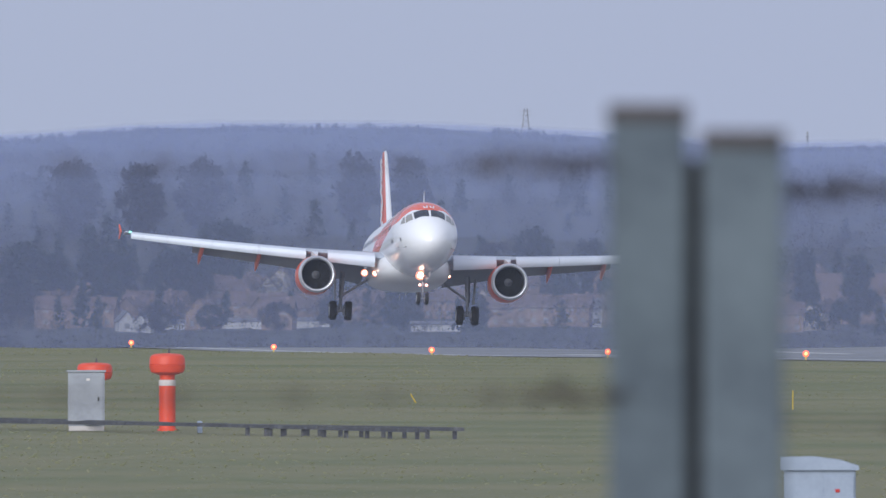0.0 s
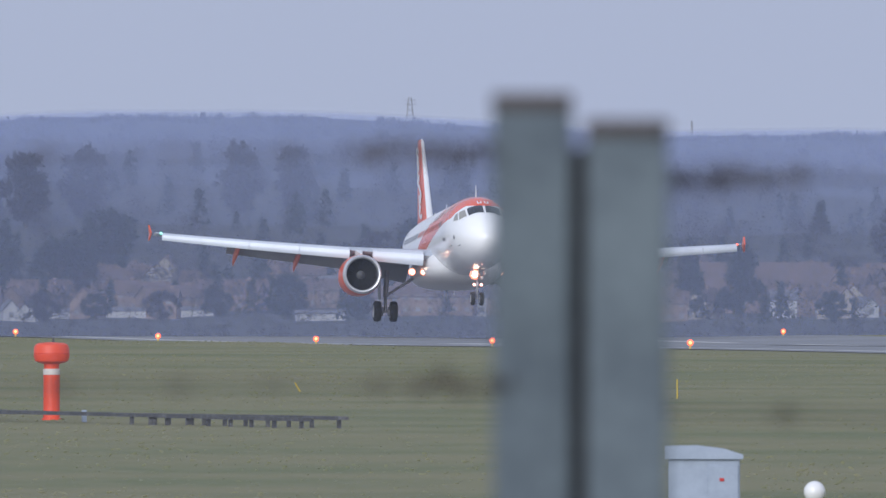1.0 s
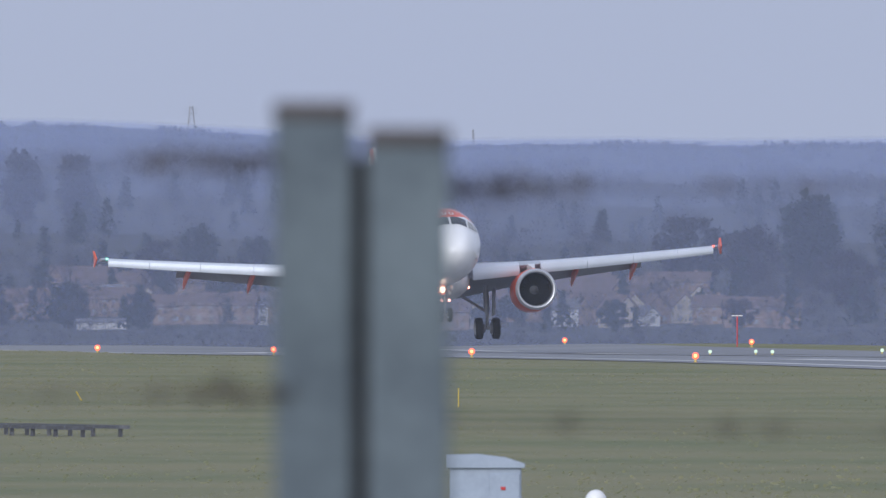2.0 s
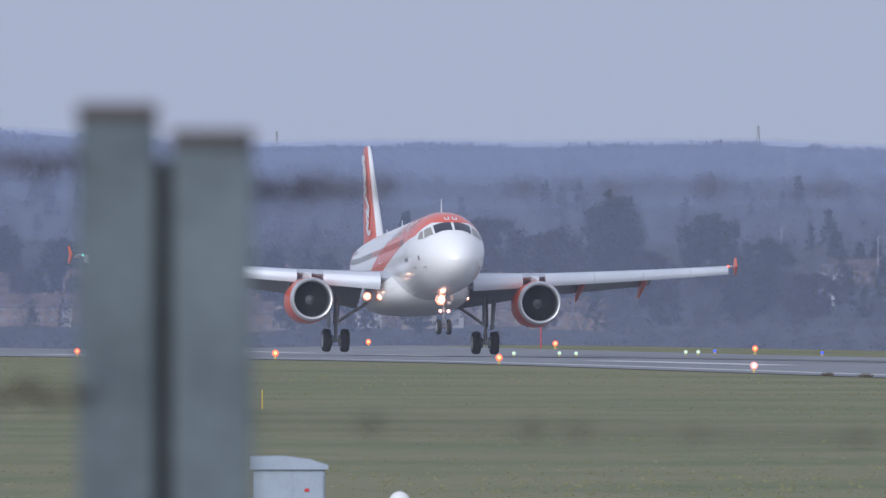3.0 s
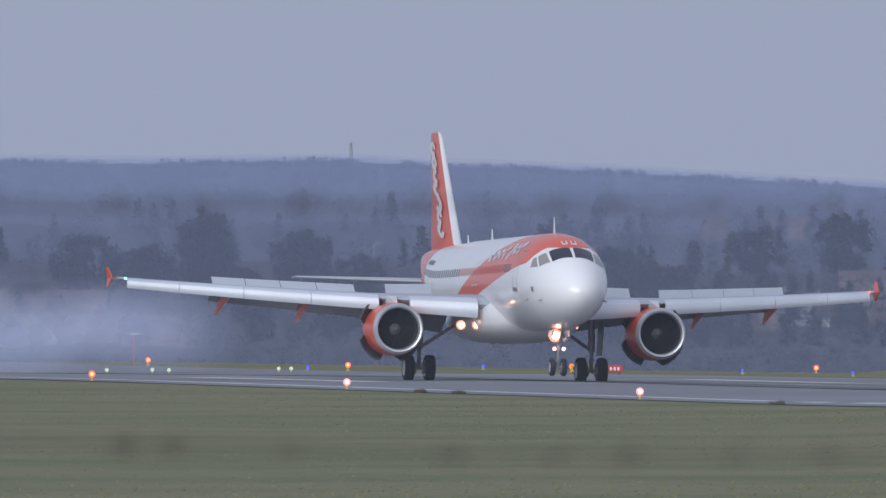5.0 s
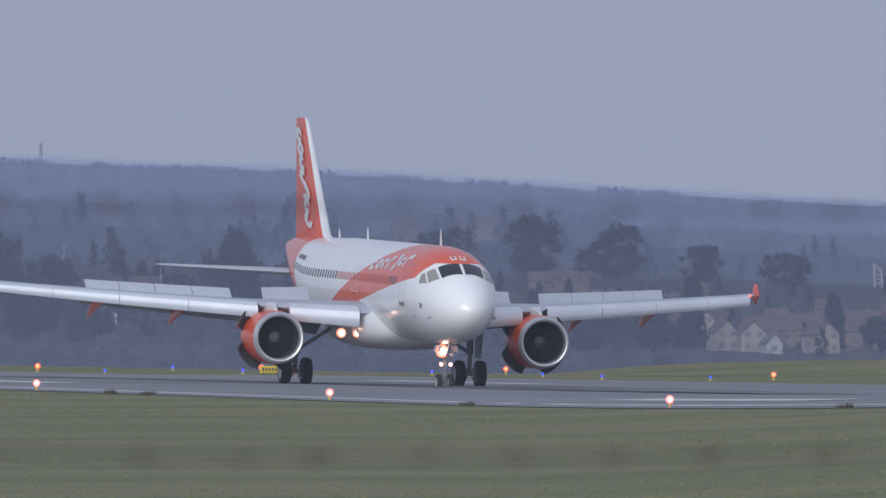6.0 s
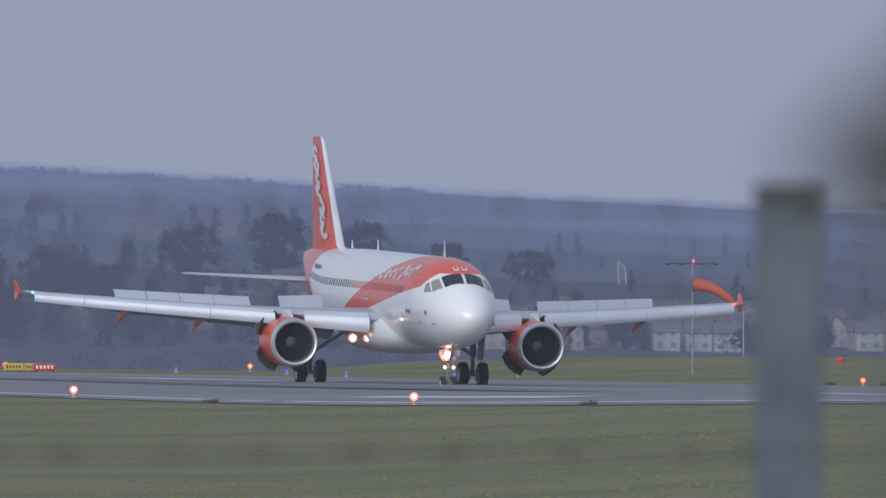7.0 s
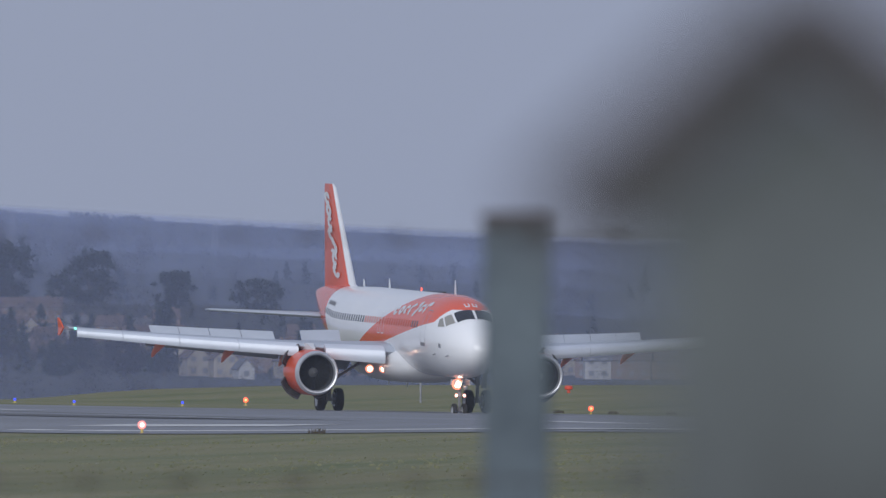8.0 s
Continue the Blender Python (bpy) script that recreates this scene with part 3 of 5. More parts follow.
# ---- runway paint, lamps and signs ----
for name, inner, outer, y0, y1 in (("side_stripe", 0.4, 1.3, 300, 1600), ("touchdown_stripe", 6.0, 8.6, 738, 774), ("touchdown_stripe", 7.5, 9.5, 895, 940),
                                   ("touchdown_stripe", 42, 44.5, 960, 1000), ("touchdown_stripe", 53, 56, 868, 905), ("touchdown_stripe", 6.0, 8.6, 1060, 1100), ("touchdown_stripe", 6.0, 8.6, 600, 634)):
    strip(name, inner, outer, y0, y1, 0.040, LINE_PAINT, "worn white painted runway stripe", "marking")
for k in range(20):
    strip("centre_dash", 29.6, 30.5, 400 + 50 * k, 430 + 50 * k, 0.040, LINE_PAINT, "worn white centreline dash", "marking")
RUBBER_MARK = material("rubber_streak", (0.11, 0.11, 0.115), 0.9, 0, (0.17, 0.17, 0.175), 0.08, 0.8, 0.6)
for inner in (22.6, 33.2, 18.5):
    strip("rubber_streak", inner, inner + 3.0, 800, 1100, 0.035, RUBBER_MARK, "dark rubber streak left by landing tyres", "marking")

EDGE_GLOW = glowing("edge_lamp_glow", (1.0, 0.10, 0.03), 2.2)
PINK_GLOW = glowing("edge_lamp_glow_pink", (1.0, 0.24, 0.22), 2.2)
BLUE_GLOW = glowing("taxiway_lamp_glow", (0.02, 0.06, 1.0), 1.5)
PALE_GLOW = glowing("pale_lamp_glow", (0.75, 1.0, 0.8), 0.8)
BULB = glowing("bulb_glow", (1.0, 0.30, 0.10), 3.4)
PALE_BULB = glowing("pale_bulb_glow", (1.0, 0.62, 0.60), 3.4)
LAMP_BODY = material("lamp_body", (0.5, 0.42, 0.12), 0.6)


def lamp_post(name, label, glow, tall=0.22, r=0.15, bulb=None):
    ob = thing(name, label, "airfield light", Matrix(), group=name + "s")
    bm = bmesh.new()
    lathe(bm, [(0, 0.12), (0.03, 0.12), (0.04, 0.05), (tall, 0.05), (tall + 0.02, 0.09)], 10, Matrix.Rotation(radians(-90), 4, "Y"))
    part("stem", bm, LAMP_BODY, ob)
    # oversized glowing ball in place of the halo round the lit bulb
    bm = bmesh.new()
    bmesh.ops.create_uvsphere(bm, u_segments=12, v_segments=8, radius=r, matrix=Matrix.Translation((0, 0, tall + 0.6 * r)))
    glass = part("glow_ball", bm, glow, ob, "glowing ball as wide as the lamp's halo", True)
    bm = bmesh.new()
    bmesh.ops.create_uvsphere(bm, u_segments=10, v_segments=6, radius=r * 0.55, matrix=Matrix.Translation((-0.12 * r, -0.75 * r, tall + 0.6 * r)))
    part("bulb", bm, bulb or BULB, glass, "bright bulb", True)
    return ob


def ground_pose(x, y, turn=0.0, lift=0.0):
    return pose(x, y, height(x, y) + lift, 0, 0, turn)


first = lamp_post("runway_edge_light", "lit orange runway edge light on a short stem", EDGE_GLOW)
first.matrix_world = ground_pose(155.6, 908.4)
for k in range(1, 7):
    copy_thing(first, ground_pose(155.6, 908.4 + 60.9 * k))
pink = lamp_post("runway_edge_light", "lit pinkish runway edge light on a short stem", PINK_GLOW, bulb=PALE_BULB)
pink.matrix_world = ground_pose(155.6, 847.5)
for y in (786.6, 725.7, 668.0, 607.0, 546.0):
    copy_thing(pink, ground_pose(155.6, y))
for b in (157.6, 165.0, 174.0, 183.65, 194.5, 206.4, 219.5, 236.5):
    x = 201 + 50 * ease(b, 187, 213) + 1.2
    copy_thing(first, ground_pose(x, 1000 * x / b))
blue = lamp_post("taxiway_light", "lit blue taxiway light on a short stem", BLUE_GLOW, 0.14, 0.085, BLUE_GLOW)
blue.matrix_world = spot_m = ground_pose(*spot(181.7, 1120).xy)
for b in (186.9, 193.6, 202.8, 208.2, 211.1, 190.2, 216.4):
    copy_thing(blue, ground_pose(*spot(b, 1120 + 25 * math.sin(b)).xy))
pale = lamp_post("threshold_light", "small pale lit light set low beside the runway", PALE_GLOW, 0.15, 0.10, PALE_GLOW)
pale.matrix_world = ground_pose(*spot(175.0, 1105).xy)
for b in (174.2, 180.3, 180.9, 172.0):
    copy_thing(pale, ground_pose(*spot(b, 1110).xy))

YELLOW = material("sign_yellow", (0.58, 0.42, 0.03), 0.5, 0, (0.6, 0.42, 0.03), 2, 0.3, 12)
SIGN_RED = material("sign_red", (0.55, 0.03, 0.03), 0.5, 0, (0.42, 0.02, 0.02), 2, 0.3, 12)
DARK = material("dark_metal", (0.05, 0.05, 0.055), 0.6)


def guidance_sign(label, mat, bars, wide, m):
    ob = thing("guidance_sign", label, "sign", m, group="taxiway guidance signs")
    bm = bmesh.new()
    box(bm, wide, 0.22, 0.36, Matrix.Translation((0, 0, 0.10)), 0.03)
    part("sign_box", bm, mat, ob)
    for x in (-wide * 0.36, wide * 0.36):
        bm = bmesh.new()
        box(bm, 0.09, 0.09, 0.12, Matrix.Translation((x, 0, 0)))
        part("leg", bm, DARK, ob)
    for k in range(5):
        bm = bmesh.new()
        box(bm, wide * 0.09, 0.02, 0.16, Matrix.Translation((wide * (-0.32 + 0.16 * k), -0.122, 0.20)))
        part("bar", bm, bars, ob)


for b, mat, bars, wide, label in ((194.9, YELLOW, DARK, 1.0, "yellow taxiway sign with dark bars on short legs"), (195.65, YELLOW, DARK, 0.5, "small yellow taxiway sign on short legs"),
                                  (196.4, SIGN_RED, WHITE, 1.2, "red holding sign with white bars on short legs")):
    p = spot(b, 1090)
    guidance_sign(label, mat, bars, wide, ground_pose(p.x, p.y, -11))


# ---- instruments on the near grass ----
SIGNAL = material("signal_orange", (0.78, 0.075, 0.022), 0.5, 0, (0.62, 0.055, 0.02), 1.5, 0.4, 12)
PALE_BAND = material("pale_band", (0.62, 0.58, 0.56), 0.6)
CABINET = material("cabinet_grey", (0.34, 0.36, 0.39), 0.6, 0, (0.24, 0.255, 0.28), 2.0, 0.6, 14)
WHITE_BOX = material("pale_cabinet", (0.32, 0.375, 0.48), 0.5, 0, (0.25, 0.30, 0.39), 2.5, 0.5, 14)
TRAY = material("tarred_timber", (0.055, 0.055, 0.06), 0.8, 0, (0.16, 0.16, 0.165), 1.6, 1.0, 9)
UP = Matrix.Rotation(radians(-90), 4, "Y")


def monitor_post(m, label):
    ob = thing("monitor_antenna", label, "antenna", m, group="monitor antennas")
    bm = bmesh.new()
    lathe(bm, [(0, 0.28), (0.05, 0.28), (0.06, 0.235), (1.28, 0.235), (1.28, 0.03)], 24, UP)
    part("column", bm, SIGNAL, ob, smooth=True)
    bm = bmesh.new()
    lathe(bm, [(1.28, 0.24), (1.30, 0.245), (1.43, 0.245), (1.45, 0.22)], 24, UP)
    part("collar", bm, PALE_BAND, ob, "pale collar", True)
    bm = bmesh.new()
    lathe(bm, [(1.44, 0.21), (1.58, 0.22), (1.62, 0.36), (1.66, 0.46), (1.78, 0.505), (1.86, 0.51), (1.865, 0.49), (1.88, 0.51), (2.05, 0.50), (2.13, 0.46), (2.18, 0.36), (2.20, 0.02)], 28, UP)
    head = part("head", bm, SIGNAL, ob, "drum-shaped orange head", True)
    bm = bmesh.new()
    tube(bm, (0.05, 0, 2.18), (0.05, 0, 2.34), 0.035, 0.02, 8)
    part("finial", bm, DARK, head)


for b, r, label in ((130.95, 604, "orange drum-headed monitor antenna on a column in the grass"), (127.5, 612, "orange drum-headed monitor antenna standing behind a cabinet")):
    p = spot(b - 0.95, r)
    monitor_post(ground_pose(p.x, p.y) @ Matrix.Diagonal((1, 1, 1.0 if r < 610 else 0.86, 1)), label)


def steel_cabinet(m):
    ob = thing("equipment_cabinet", "weathered grey steel equipment cabinet on a plinth in the grass", "cabinet", m)
    bm = bmesh.new()
    box(bm, 1.04, 0.6, 1.52, Matrix.Translation((0, 0, 0.14)), 0.015)
    part("body", bm, CABINET, ob)
    bm = bmesh.new()
    box(bm, 1.12, 0.68, 0.06, Matrix.Translation((0, 0, 1.66)), 0.02)
    part("lid", bm, CABINET, ob)
    bm = bmesh.new()
    box(bm, 0.94, 0.03, 1.38, Matrix.Translation((0, -0.315, 0.20)), 0.01)
    door = part("door", bm, CABINET, ob)
    bm = bmesh.new()
    box(bm, 0.05, 0.04, 0.12, Matrix.Translation((0.34, -0.345, 0.85)), 0.01)
    part("handle", bm, DARK, door)
    bm = bmesh.new()
    box(bm, 0.10, 0.02, 0.07, Matrix.Translation((0.05, -0.34, 1.42)))
    part("label_plate", bm, PALE_BAND, door)
    bm = bmesh.new()
    box(bm, 1.0, 0.62, 0.14, bevel=0.02)
    part("plinth", bm, PALE_BAND, ob)


p = spot(126.15, 604)
steel_cabinet(ground_pose(p.x, p.y, -7))


def cable_tray():
    a, b = spot(116, 618), spot(143.1, 578)
    ob = thing("cable_tray", "low tarred timber cable tray on short legs across the grass", "cable tray", Matrix.Translation(a))
    run = b - a
    side = Vector((run.y, -run.x, 0)).normalized()
    for k, off in enumerate((-0.55, 0.55)):
        for i in range(12):
            s, e = run * (i / 12), run * ((i + 0.99) / 12)
            s, e = s + side * off, e + side * off
            for q in (s, e):
                q.z = height(a.x + q.x, a.y + q.y) - a.z + 0.26 + 0.015 * math.sin(7 * i + 3 * k)
            bm = bmesh.new()
            slab(bm, s - side * 0.12, e - side * 0.12, e + side * 0.12, s + side * 0.12, 0.10)
            part("beam", bm, TRAY, ob)
    for f in [0.705, 0.737, 0.744, 0.765, 0.80, 0.835, 0.872, 0.907, 0.945, 0.99]:
        for off in (-0.55, 0.55):
            q = run * f + side * off
            bm = bmesh.new()
            box(bm, 0.11, 0.11, 0.28, Matrix.Translation((q.x, q.y, height(a.x + q.x, a.y + q.y) - a.z)))
            part("leg", bm, TRAY, ob)


cable_tray()
p = spot(131.55, 597)
stub = thing("marker_stub", "short pale marker stub beside the cable tray", "marker", ground_pose(p.x, p.y))
bm = bmesh.new()
box(bm, 0.14, 0.10, 0.34, bevel=0.02)
part("post", bm, WHITE_BOX, stub)


def stake(m, tall, label):
    ob = thing("marker_stake", label, "marker", m, group="yellow stakes")
    bm = bmesh.new()
    tube(bm, (0, 0, 0), (0, 0, tall), 0.022, 0.02, 8)
    part("stake", bm, YELLOW, ob)


p = spot(141.85, 708)
stake(ground_pose(p.x, p.y) @ pose(0, 0, 0, 0, -30, 0), 0.36, "short yellow stake leaning in the grass")
p = spot(159.9, 680)
stake(ground_pose(p.x, p.y), 0.62, "upright yellow stake in the grass")


def pale_cabinet(m):
    """A low cabinet with a shallow curved lid."""
    ob = thing("utility_cabinet", "pale painted utility cabinet with a shallow curved lid", "cabinet", m)
    bm = bmesh.new()
    box(bm, 1.06, 0.8, 1.25, bevel=0.02)
    body = part("body", bm, WHITE_BOX, ob)
    bm = bmesh.new()
    rings = []
    for y in (-0.46, 0.46):
        rings.append([Vector((x, y, z)) for x, z in ((-0.58, 1.25), (0.58, 1.25), (0.58, 1.31), (0.3, 1.40), (-0.1, 1.45), (-0.58, 1.44))])
    loft(bm, rings)
    part("lid", bm, WHITE_BOX, ob)
    bm = bmesh.new()
    box(bm, 0.45, 0.02, 1.1, Matrix.Translation((0.28, -0.41, 0.06)), 0.008)
    door = part("door", bm, WHITE_BOX, body)
    bm = bmesh.new()
    box(bm, 0.07, 0.02, 0.05, Matrix.Translation((0.26, -0.425, 0.92)), 0.008)
    part("lock", bm, SIGN_RED, door)


p = spot(161.2, 318)
pale_cabinet(pose(p.x, p.y, 5.4 - 383 * 318 / 37800 - 1.45, 0, 0, -9))
p = spot(166.5, 330)
dome = thing("dome_light", "small white domed fitting on a short post", "light", pose(p.x, p.y, height(p.x, p.y)))
bm = bmesh.new()
top = 5.4 - 456 * 330 / 37800 - height(p.x, p.y)
tube(bm, (0, 0, 0), (0, 0, top - 0.12), 0.05)
part("post", bm, DARK, dome)
bm = bmesh.new()
bmesh.ops.create_uvsphere(bm, u_segments=16, v_segments=10, radius=0.17, matrix=Matrix.Translation((0, 0, top - 0.08)))
part("dome", bm, WHITE, dome, smooth=True)

# the sward: many small upright tufts, thicker and paler in patches
def sward():
    rng = np.random.default_rng(21)
    n = 45000
    reach = 405 + 760 * rng.uniform(0, 1, n) ** 1.1
    bearing = rng.uniform(0.116, 0.254, n)
    a = np.arctan(bearing)
    x, y = reach * np.sin(a), reach * np.cos(a)
    keep = (x < 149.5)
    x, y = x[keep], y[keep]
    z = np.array([height(p, q) for p, q in zip(x, y)]) - 0.02
    m = len(x)
    patchy = np.array([noise.noise(Vector((p * 0.05, q * 0.012, 5))) for p, q in zip(x, y)])
    tall = (0.02 + 0.05 * rng.uniform(0, 1, m) ** 2) * (1 + 0.9 * patchy)
    wide = rng.uniform(0.015, 0.09, m)
    lean = rng.normal(0, 0.06, m)
    v = np.stack([np.stack([x - wide, y, z], 1), np.stack([x + wide, y + 0.03, z], 1), np.stack([x + lean + wide * 0.5, y, z + tall], 1), np.stack([x + lean - wide * 0.5, y, z + tall * 0.8], 1)], 1).reshape(-1, 3)
    mesh = bpy.data.meshes.new("grass_tufts")
    mesh.from_pydata(v.tolist(), [], np.arange(len(v)).reshape(-1, 4).tolist())
    mesh.materials.append(STRAW)
    tagged(new("grass_tufts", mesh), "uneven winter grass tufts on the airfield", "grass", kind="stuff")


STRAW = material("winter_grass", (0.245, 0.235, 0.132), 0.95, 0, (0.165, 0.185, 0.085), 0.045, 0.4, 1.2, 0, 0.1)
sward()

# low tufts at the runway's edge and on the far verge
TUFT = material("dry_tuft", (0.22, 0.17, 0.11), 0.95, 0, (0.12, 0.10, 0.065), 2, 0.6, 20, leafy=True)
for b, r in ((204.5, 769), (223.0, 707), (187.2, 837), (189.0, 829), (234.9, 1100), (237.6, 1102), (240.5, 1096)):
    p = spot(b, r)
    ob = thing("weed_tuft", "low dry brown weed tuft at the tarmac's edge", "plant", ground_pose(p.x, p.y, 0, 0.05), group="weed tufts")
    bm = bmesh.new()
    for k in range(60):
        a, s = random.uniform(0, 6.28), random.uniform(0.05, 0.30)
        q = Vector((s * math.cos(a), s * math.sin(a), 0))
        d = Vector((random.uniform(-0.12, 0.12), random.uniform(-0.12, 0.12), random.uniform(0.05, 0.20)))
        w = Vector((0.03, 0.02, 0))
        bm.faces.new([bm.verts.new(v) for v in (q - w, q + w, q + d)])
    tagged(part("blades", bm, TUFT, ob), kind="stuff")


# ---- windsock and small masts on the far verge ----
def windsock():
    p = spot(228.1, 1185)
    ob = thing("windsock", "orange windsock streaming from a mast with a red lamp", "windsock", pose(p.x, p.y, height(p.x, p.y), 0, 0, -13) @ Matrix.Scale(0.97, 4))
    bm = bmesh.new()
    tube(bm, (0, 0, 0), (0, 0, 6.4), 0.07, 0.05)
    part("mast", bm, STEEL, ob)
    bm = bmesh.new()
    tube(bm, (-1.55, 0, 6.35), (1.45, 0, 6.35), 0.03)
    bar = part("lamp_bar", bm, DARK, ob)
    for x in (-1.4, -0.6, 0.45, 1.35):
        bm = bmesh.new()
        lathe(bm, [(0, 0.10), (0.06, 0.13), (0.10, 0.05)], 10, Matrix.Translation((x, 0, 6.27)) @ UP)
        part("lamp_shade", bm, DARK, bar)
    lamp(ob, (0.05, 0, 6.5), 0.10, NAV_RED, "red_lamp", "small lit red lamp")
    rings = []
    for k, (x, z, r) in enumerate(((0.0, 5.15, 0.36), (0.45, 5.13, 0.35), (0.95, 5.02, 0.32), (1.45, 4.80, 0.28), (1.95, 4.46, 0.24), (2.45, 4.02, 0.19))):
        tilt = -0.06 - 0.13 * k
        rings.append([Vector((x - r * math.sin(a) * math.sin(-tilt) * -1, r * math.cos(a), z + r * math.sin(a) * math.cos(tilt))) for a in (2 * math.pi * i / 18 for i in range(18))])
    bm = bmesh.new()
    loft(bm, rings, True, False)
    sock = part("sock", bm, material("sock_cloth", (0.85, 0.27, 0.17), 0.8, 0, (0.72, 0.21, 0.13), 2, 0.4, 9, leafy=True), ob, "faded orange cloth sock", True)
    sock.modifiers.new("cloth", "SOLIDIFY").thickness = 0.012
    bm = bmesh.new()
    lathe(bm, [(-0.02, 0.38), (0.02, 0.38), (0.02, 0.34), (-0.02, 0.34), (-0.02, 0.38)], 18, Matrix.Translation((0.0, 0, 5.15)))
    part("hoop", bm, DARK, sock)


windsock()
for b in (233.6, 235.4):
    p = spot(b, 1200)
    small = thing("obstacle_marker", "small orange drum marker on the far verge", "marker", ground_pose(p.x, p.y) @ Matrix.Scale(0.75, 4), group="drum markers")
    bm = bmesh.new()
    lathe(bm, [(0, 0.12), (0.22, 0.12), (0.24, 0.26), (0.30, 0.31), (0.48, 0.31), (0.54, 0.22), (0.55, 0.01)], 16, UP)
    part("drum", bm, SIGNAL, small, smooth=True)
p = spot(173.3, 1185)
ob = thing("red_mast", "slim red mast with a pale crossbar", "mast", ground_pose(p.x, p.y))
bm = bmesh.new()
box(bm, 0.06, 0.06, 1.7)
part("post", bm, SIGN_RED, ob)
bm = bmesh.new()
box(bm, 0.6, 0.1, 0.06, Matrix.Translation((0, 0, 1.7)))
part("crossbar", bm, PALE_BAND, ob)


# ---- the valley's far side: a slope that climbs to a wooded ridge ----
def lerp(x, table):
    for (a, p), (b, q) in zip(table, table[1:]):
        if x <= b:
            return p + (q - p) * (max(x, a) - a) / (b - a)
    return table[-1][1]


# the skyline's height over the eye's level, in thousandths of the distance, by bearing
RIDGE = [(100, 4.5), (122, 4.6), (130, 5.25), (142, 5.25), (148, 4.95), (152, 4.75), (158, 4.25), (161, 4.35), (168, 4.4), (171, 4.3), (176, 4.35), (183, 4.45),
         (189, 4.15), (192, 4.1), (196, 3.95), (204, 3.5), (212, 3.05), (220, 2.6), (230, 2.1), (240, 1.7), (250, 1.4), (280, 1.0)]
RISE = [(1650, -6.2), (2600, -5.25), (3200, -4.0), (3700, -2.3), (4050, 0.3), (4290, 1.9), (4450, 2.6), (4700, 3.3), (4950, 4.2)]


def slope_at(bearing, reach):
    """The height of the far slope."""
    top = lerp(bearing, RIDGE)
    k = (top + 5.45) / (4.2 + 5.45)
    v = -5.45 + (lerp(reach, RISE) + 5.45) * k
    wob = 0.16 * noise.noise(Vector((bearing * 0.25, reach * 0.004, 0))) * (1 - ease(reach, 4700, 4950))
    wob += (0.07 * noise.noise(Vector((bearing * 0.9, 3, 0))) + 0.05 * noise.noise(Vector((bearing * 3.1, 7, 0)))) * ease(reach, 4800, 4950)
    return EYE.z + (v + wob) * reach / 1000


def build_slope():
    bm = bmesh.new()
    reach = [1650 + 82.5 * i for i in range(41)]
    rows = []
    for r in reach:
        rows.append([bm.verts.new(spot(b, r, slope_at(b, r))) for b in (98 + 0.25 * i for i in range(735))])
    back = [bm.verts.new((v.co.x * 1.006, v.co.y * 1.006, v.co.z - 25)) for v in rows[-1]]
    rows.append(back)
    for r, s in zip(rows, rows[1:]):
        for i in range(len(r) - 1):
            bm.faces.new((r[i], r[i + 1], s[i + 1], s[i]))
    tagged(part("hillside", bm, WOODLAND, smooth=True), "hazy wooded hillside rising beyond the town", "hill", kind="structure")


build_slope()

BARE = material("bare_twigs", (0.050, 0.044, 0.042), 0.95, 0, (0.022, 0.022, 0.024), 0.02, 0.3, 0.25, 0, 0.1, leafy=True)
EVERGREEN = material("evergreen", (0.030, 0.045, 0.036), 0.9, 0, (0.018, 0.028, 0.024), 0.06, 0.4, 0.4, 0, 0.15, leafy=True)
BARK = material("bark", (0.07, 0.06, 0.055), 0.95, 0, (0.04, 0.035, 0.032), 1.0, 0.6, 8)


def woods(name, count, near, far, mat, tall, flakes, seed, label, pointed=False, grain=0.029):
    """Very many small trees, each a cloud of leaf or twig flakes about a stem, in one mesh."""
    rng = np.random.default_rng(seed)
    verts = []
    for k in range(count):
        b = rng.uniform(112, 262)
        r = near + (far - near) * rng.uniform() ** 0.8
        h = tall * rng.uniform(0.6, 1.25) * (0.62 if b > 215 else 1.0)
        if noise.noise(Vector((b * 0.35, r * 0.01, seed))) < -0.12:
            continue
        p = spot(b, r, slope_at(b, r) - 0.3)
        n = flakes
        u = rng.uniform(0.12, 1.0, n)
        wide = (1.05 - u) * 0.30 if pointed else 0.40 * np.sqrt(np.maximum(0.02, 1 - ((u - 0.58) / 0.46) ** 2))
        a = rng.uniform(0, 2 * np.pi, n)
        d = np.sqrt(rng.uniform(0, 1, n)) * wide * h
        c = np.stack([p.x + d * np.cos(a), p.y + d * np.sin(a), p.z + u * h], 1)
        size = (grain if not pointed else 0.05) * h * rng.uniform(0.6, 1.5, (n, 1, 1))
        tri = c[:, None, :] + rng.normal(0, 1, (n, 3, 3)) * size
        verts.append(tri.reshape(-1, 3))
    v = np.concatenate(verts)
    mesh = bpy.data.meshes.new(name)
    mesh.from_pydata(v.tolist(), [], np.arange(len(v)).reshape(-1, 3).tolist())
    mesh.materials.append(mat)
    tagged(new(name, mesh), label, "woodland", kind="stuff")


woods("ridge_wood", 9000, 4300, 4800, BARE, 2.0, 34, 3, "hazy bare winter wood along the ridge", False, 0.07)
woods("skyline_wood", 5200, 4860, 4945, BARE, 1.25, 46, 11, "hazy uneven treetops along the skyline", False, 0.085)
woods("bare_wood", 6500, 2950, 4330, BARE, 5.0, 230, 4, "hazy bare winter trees between the houses", False, 0.018)
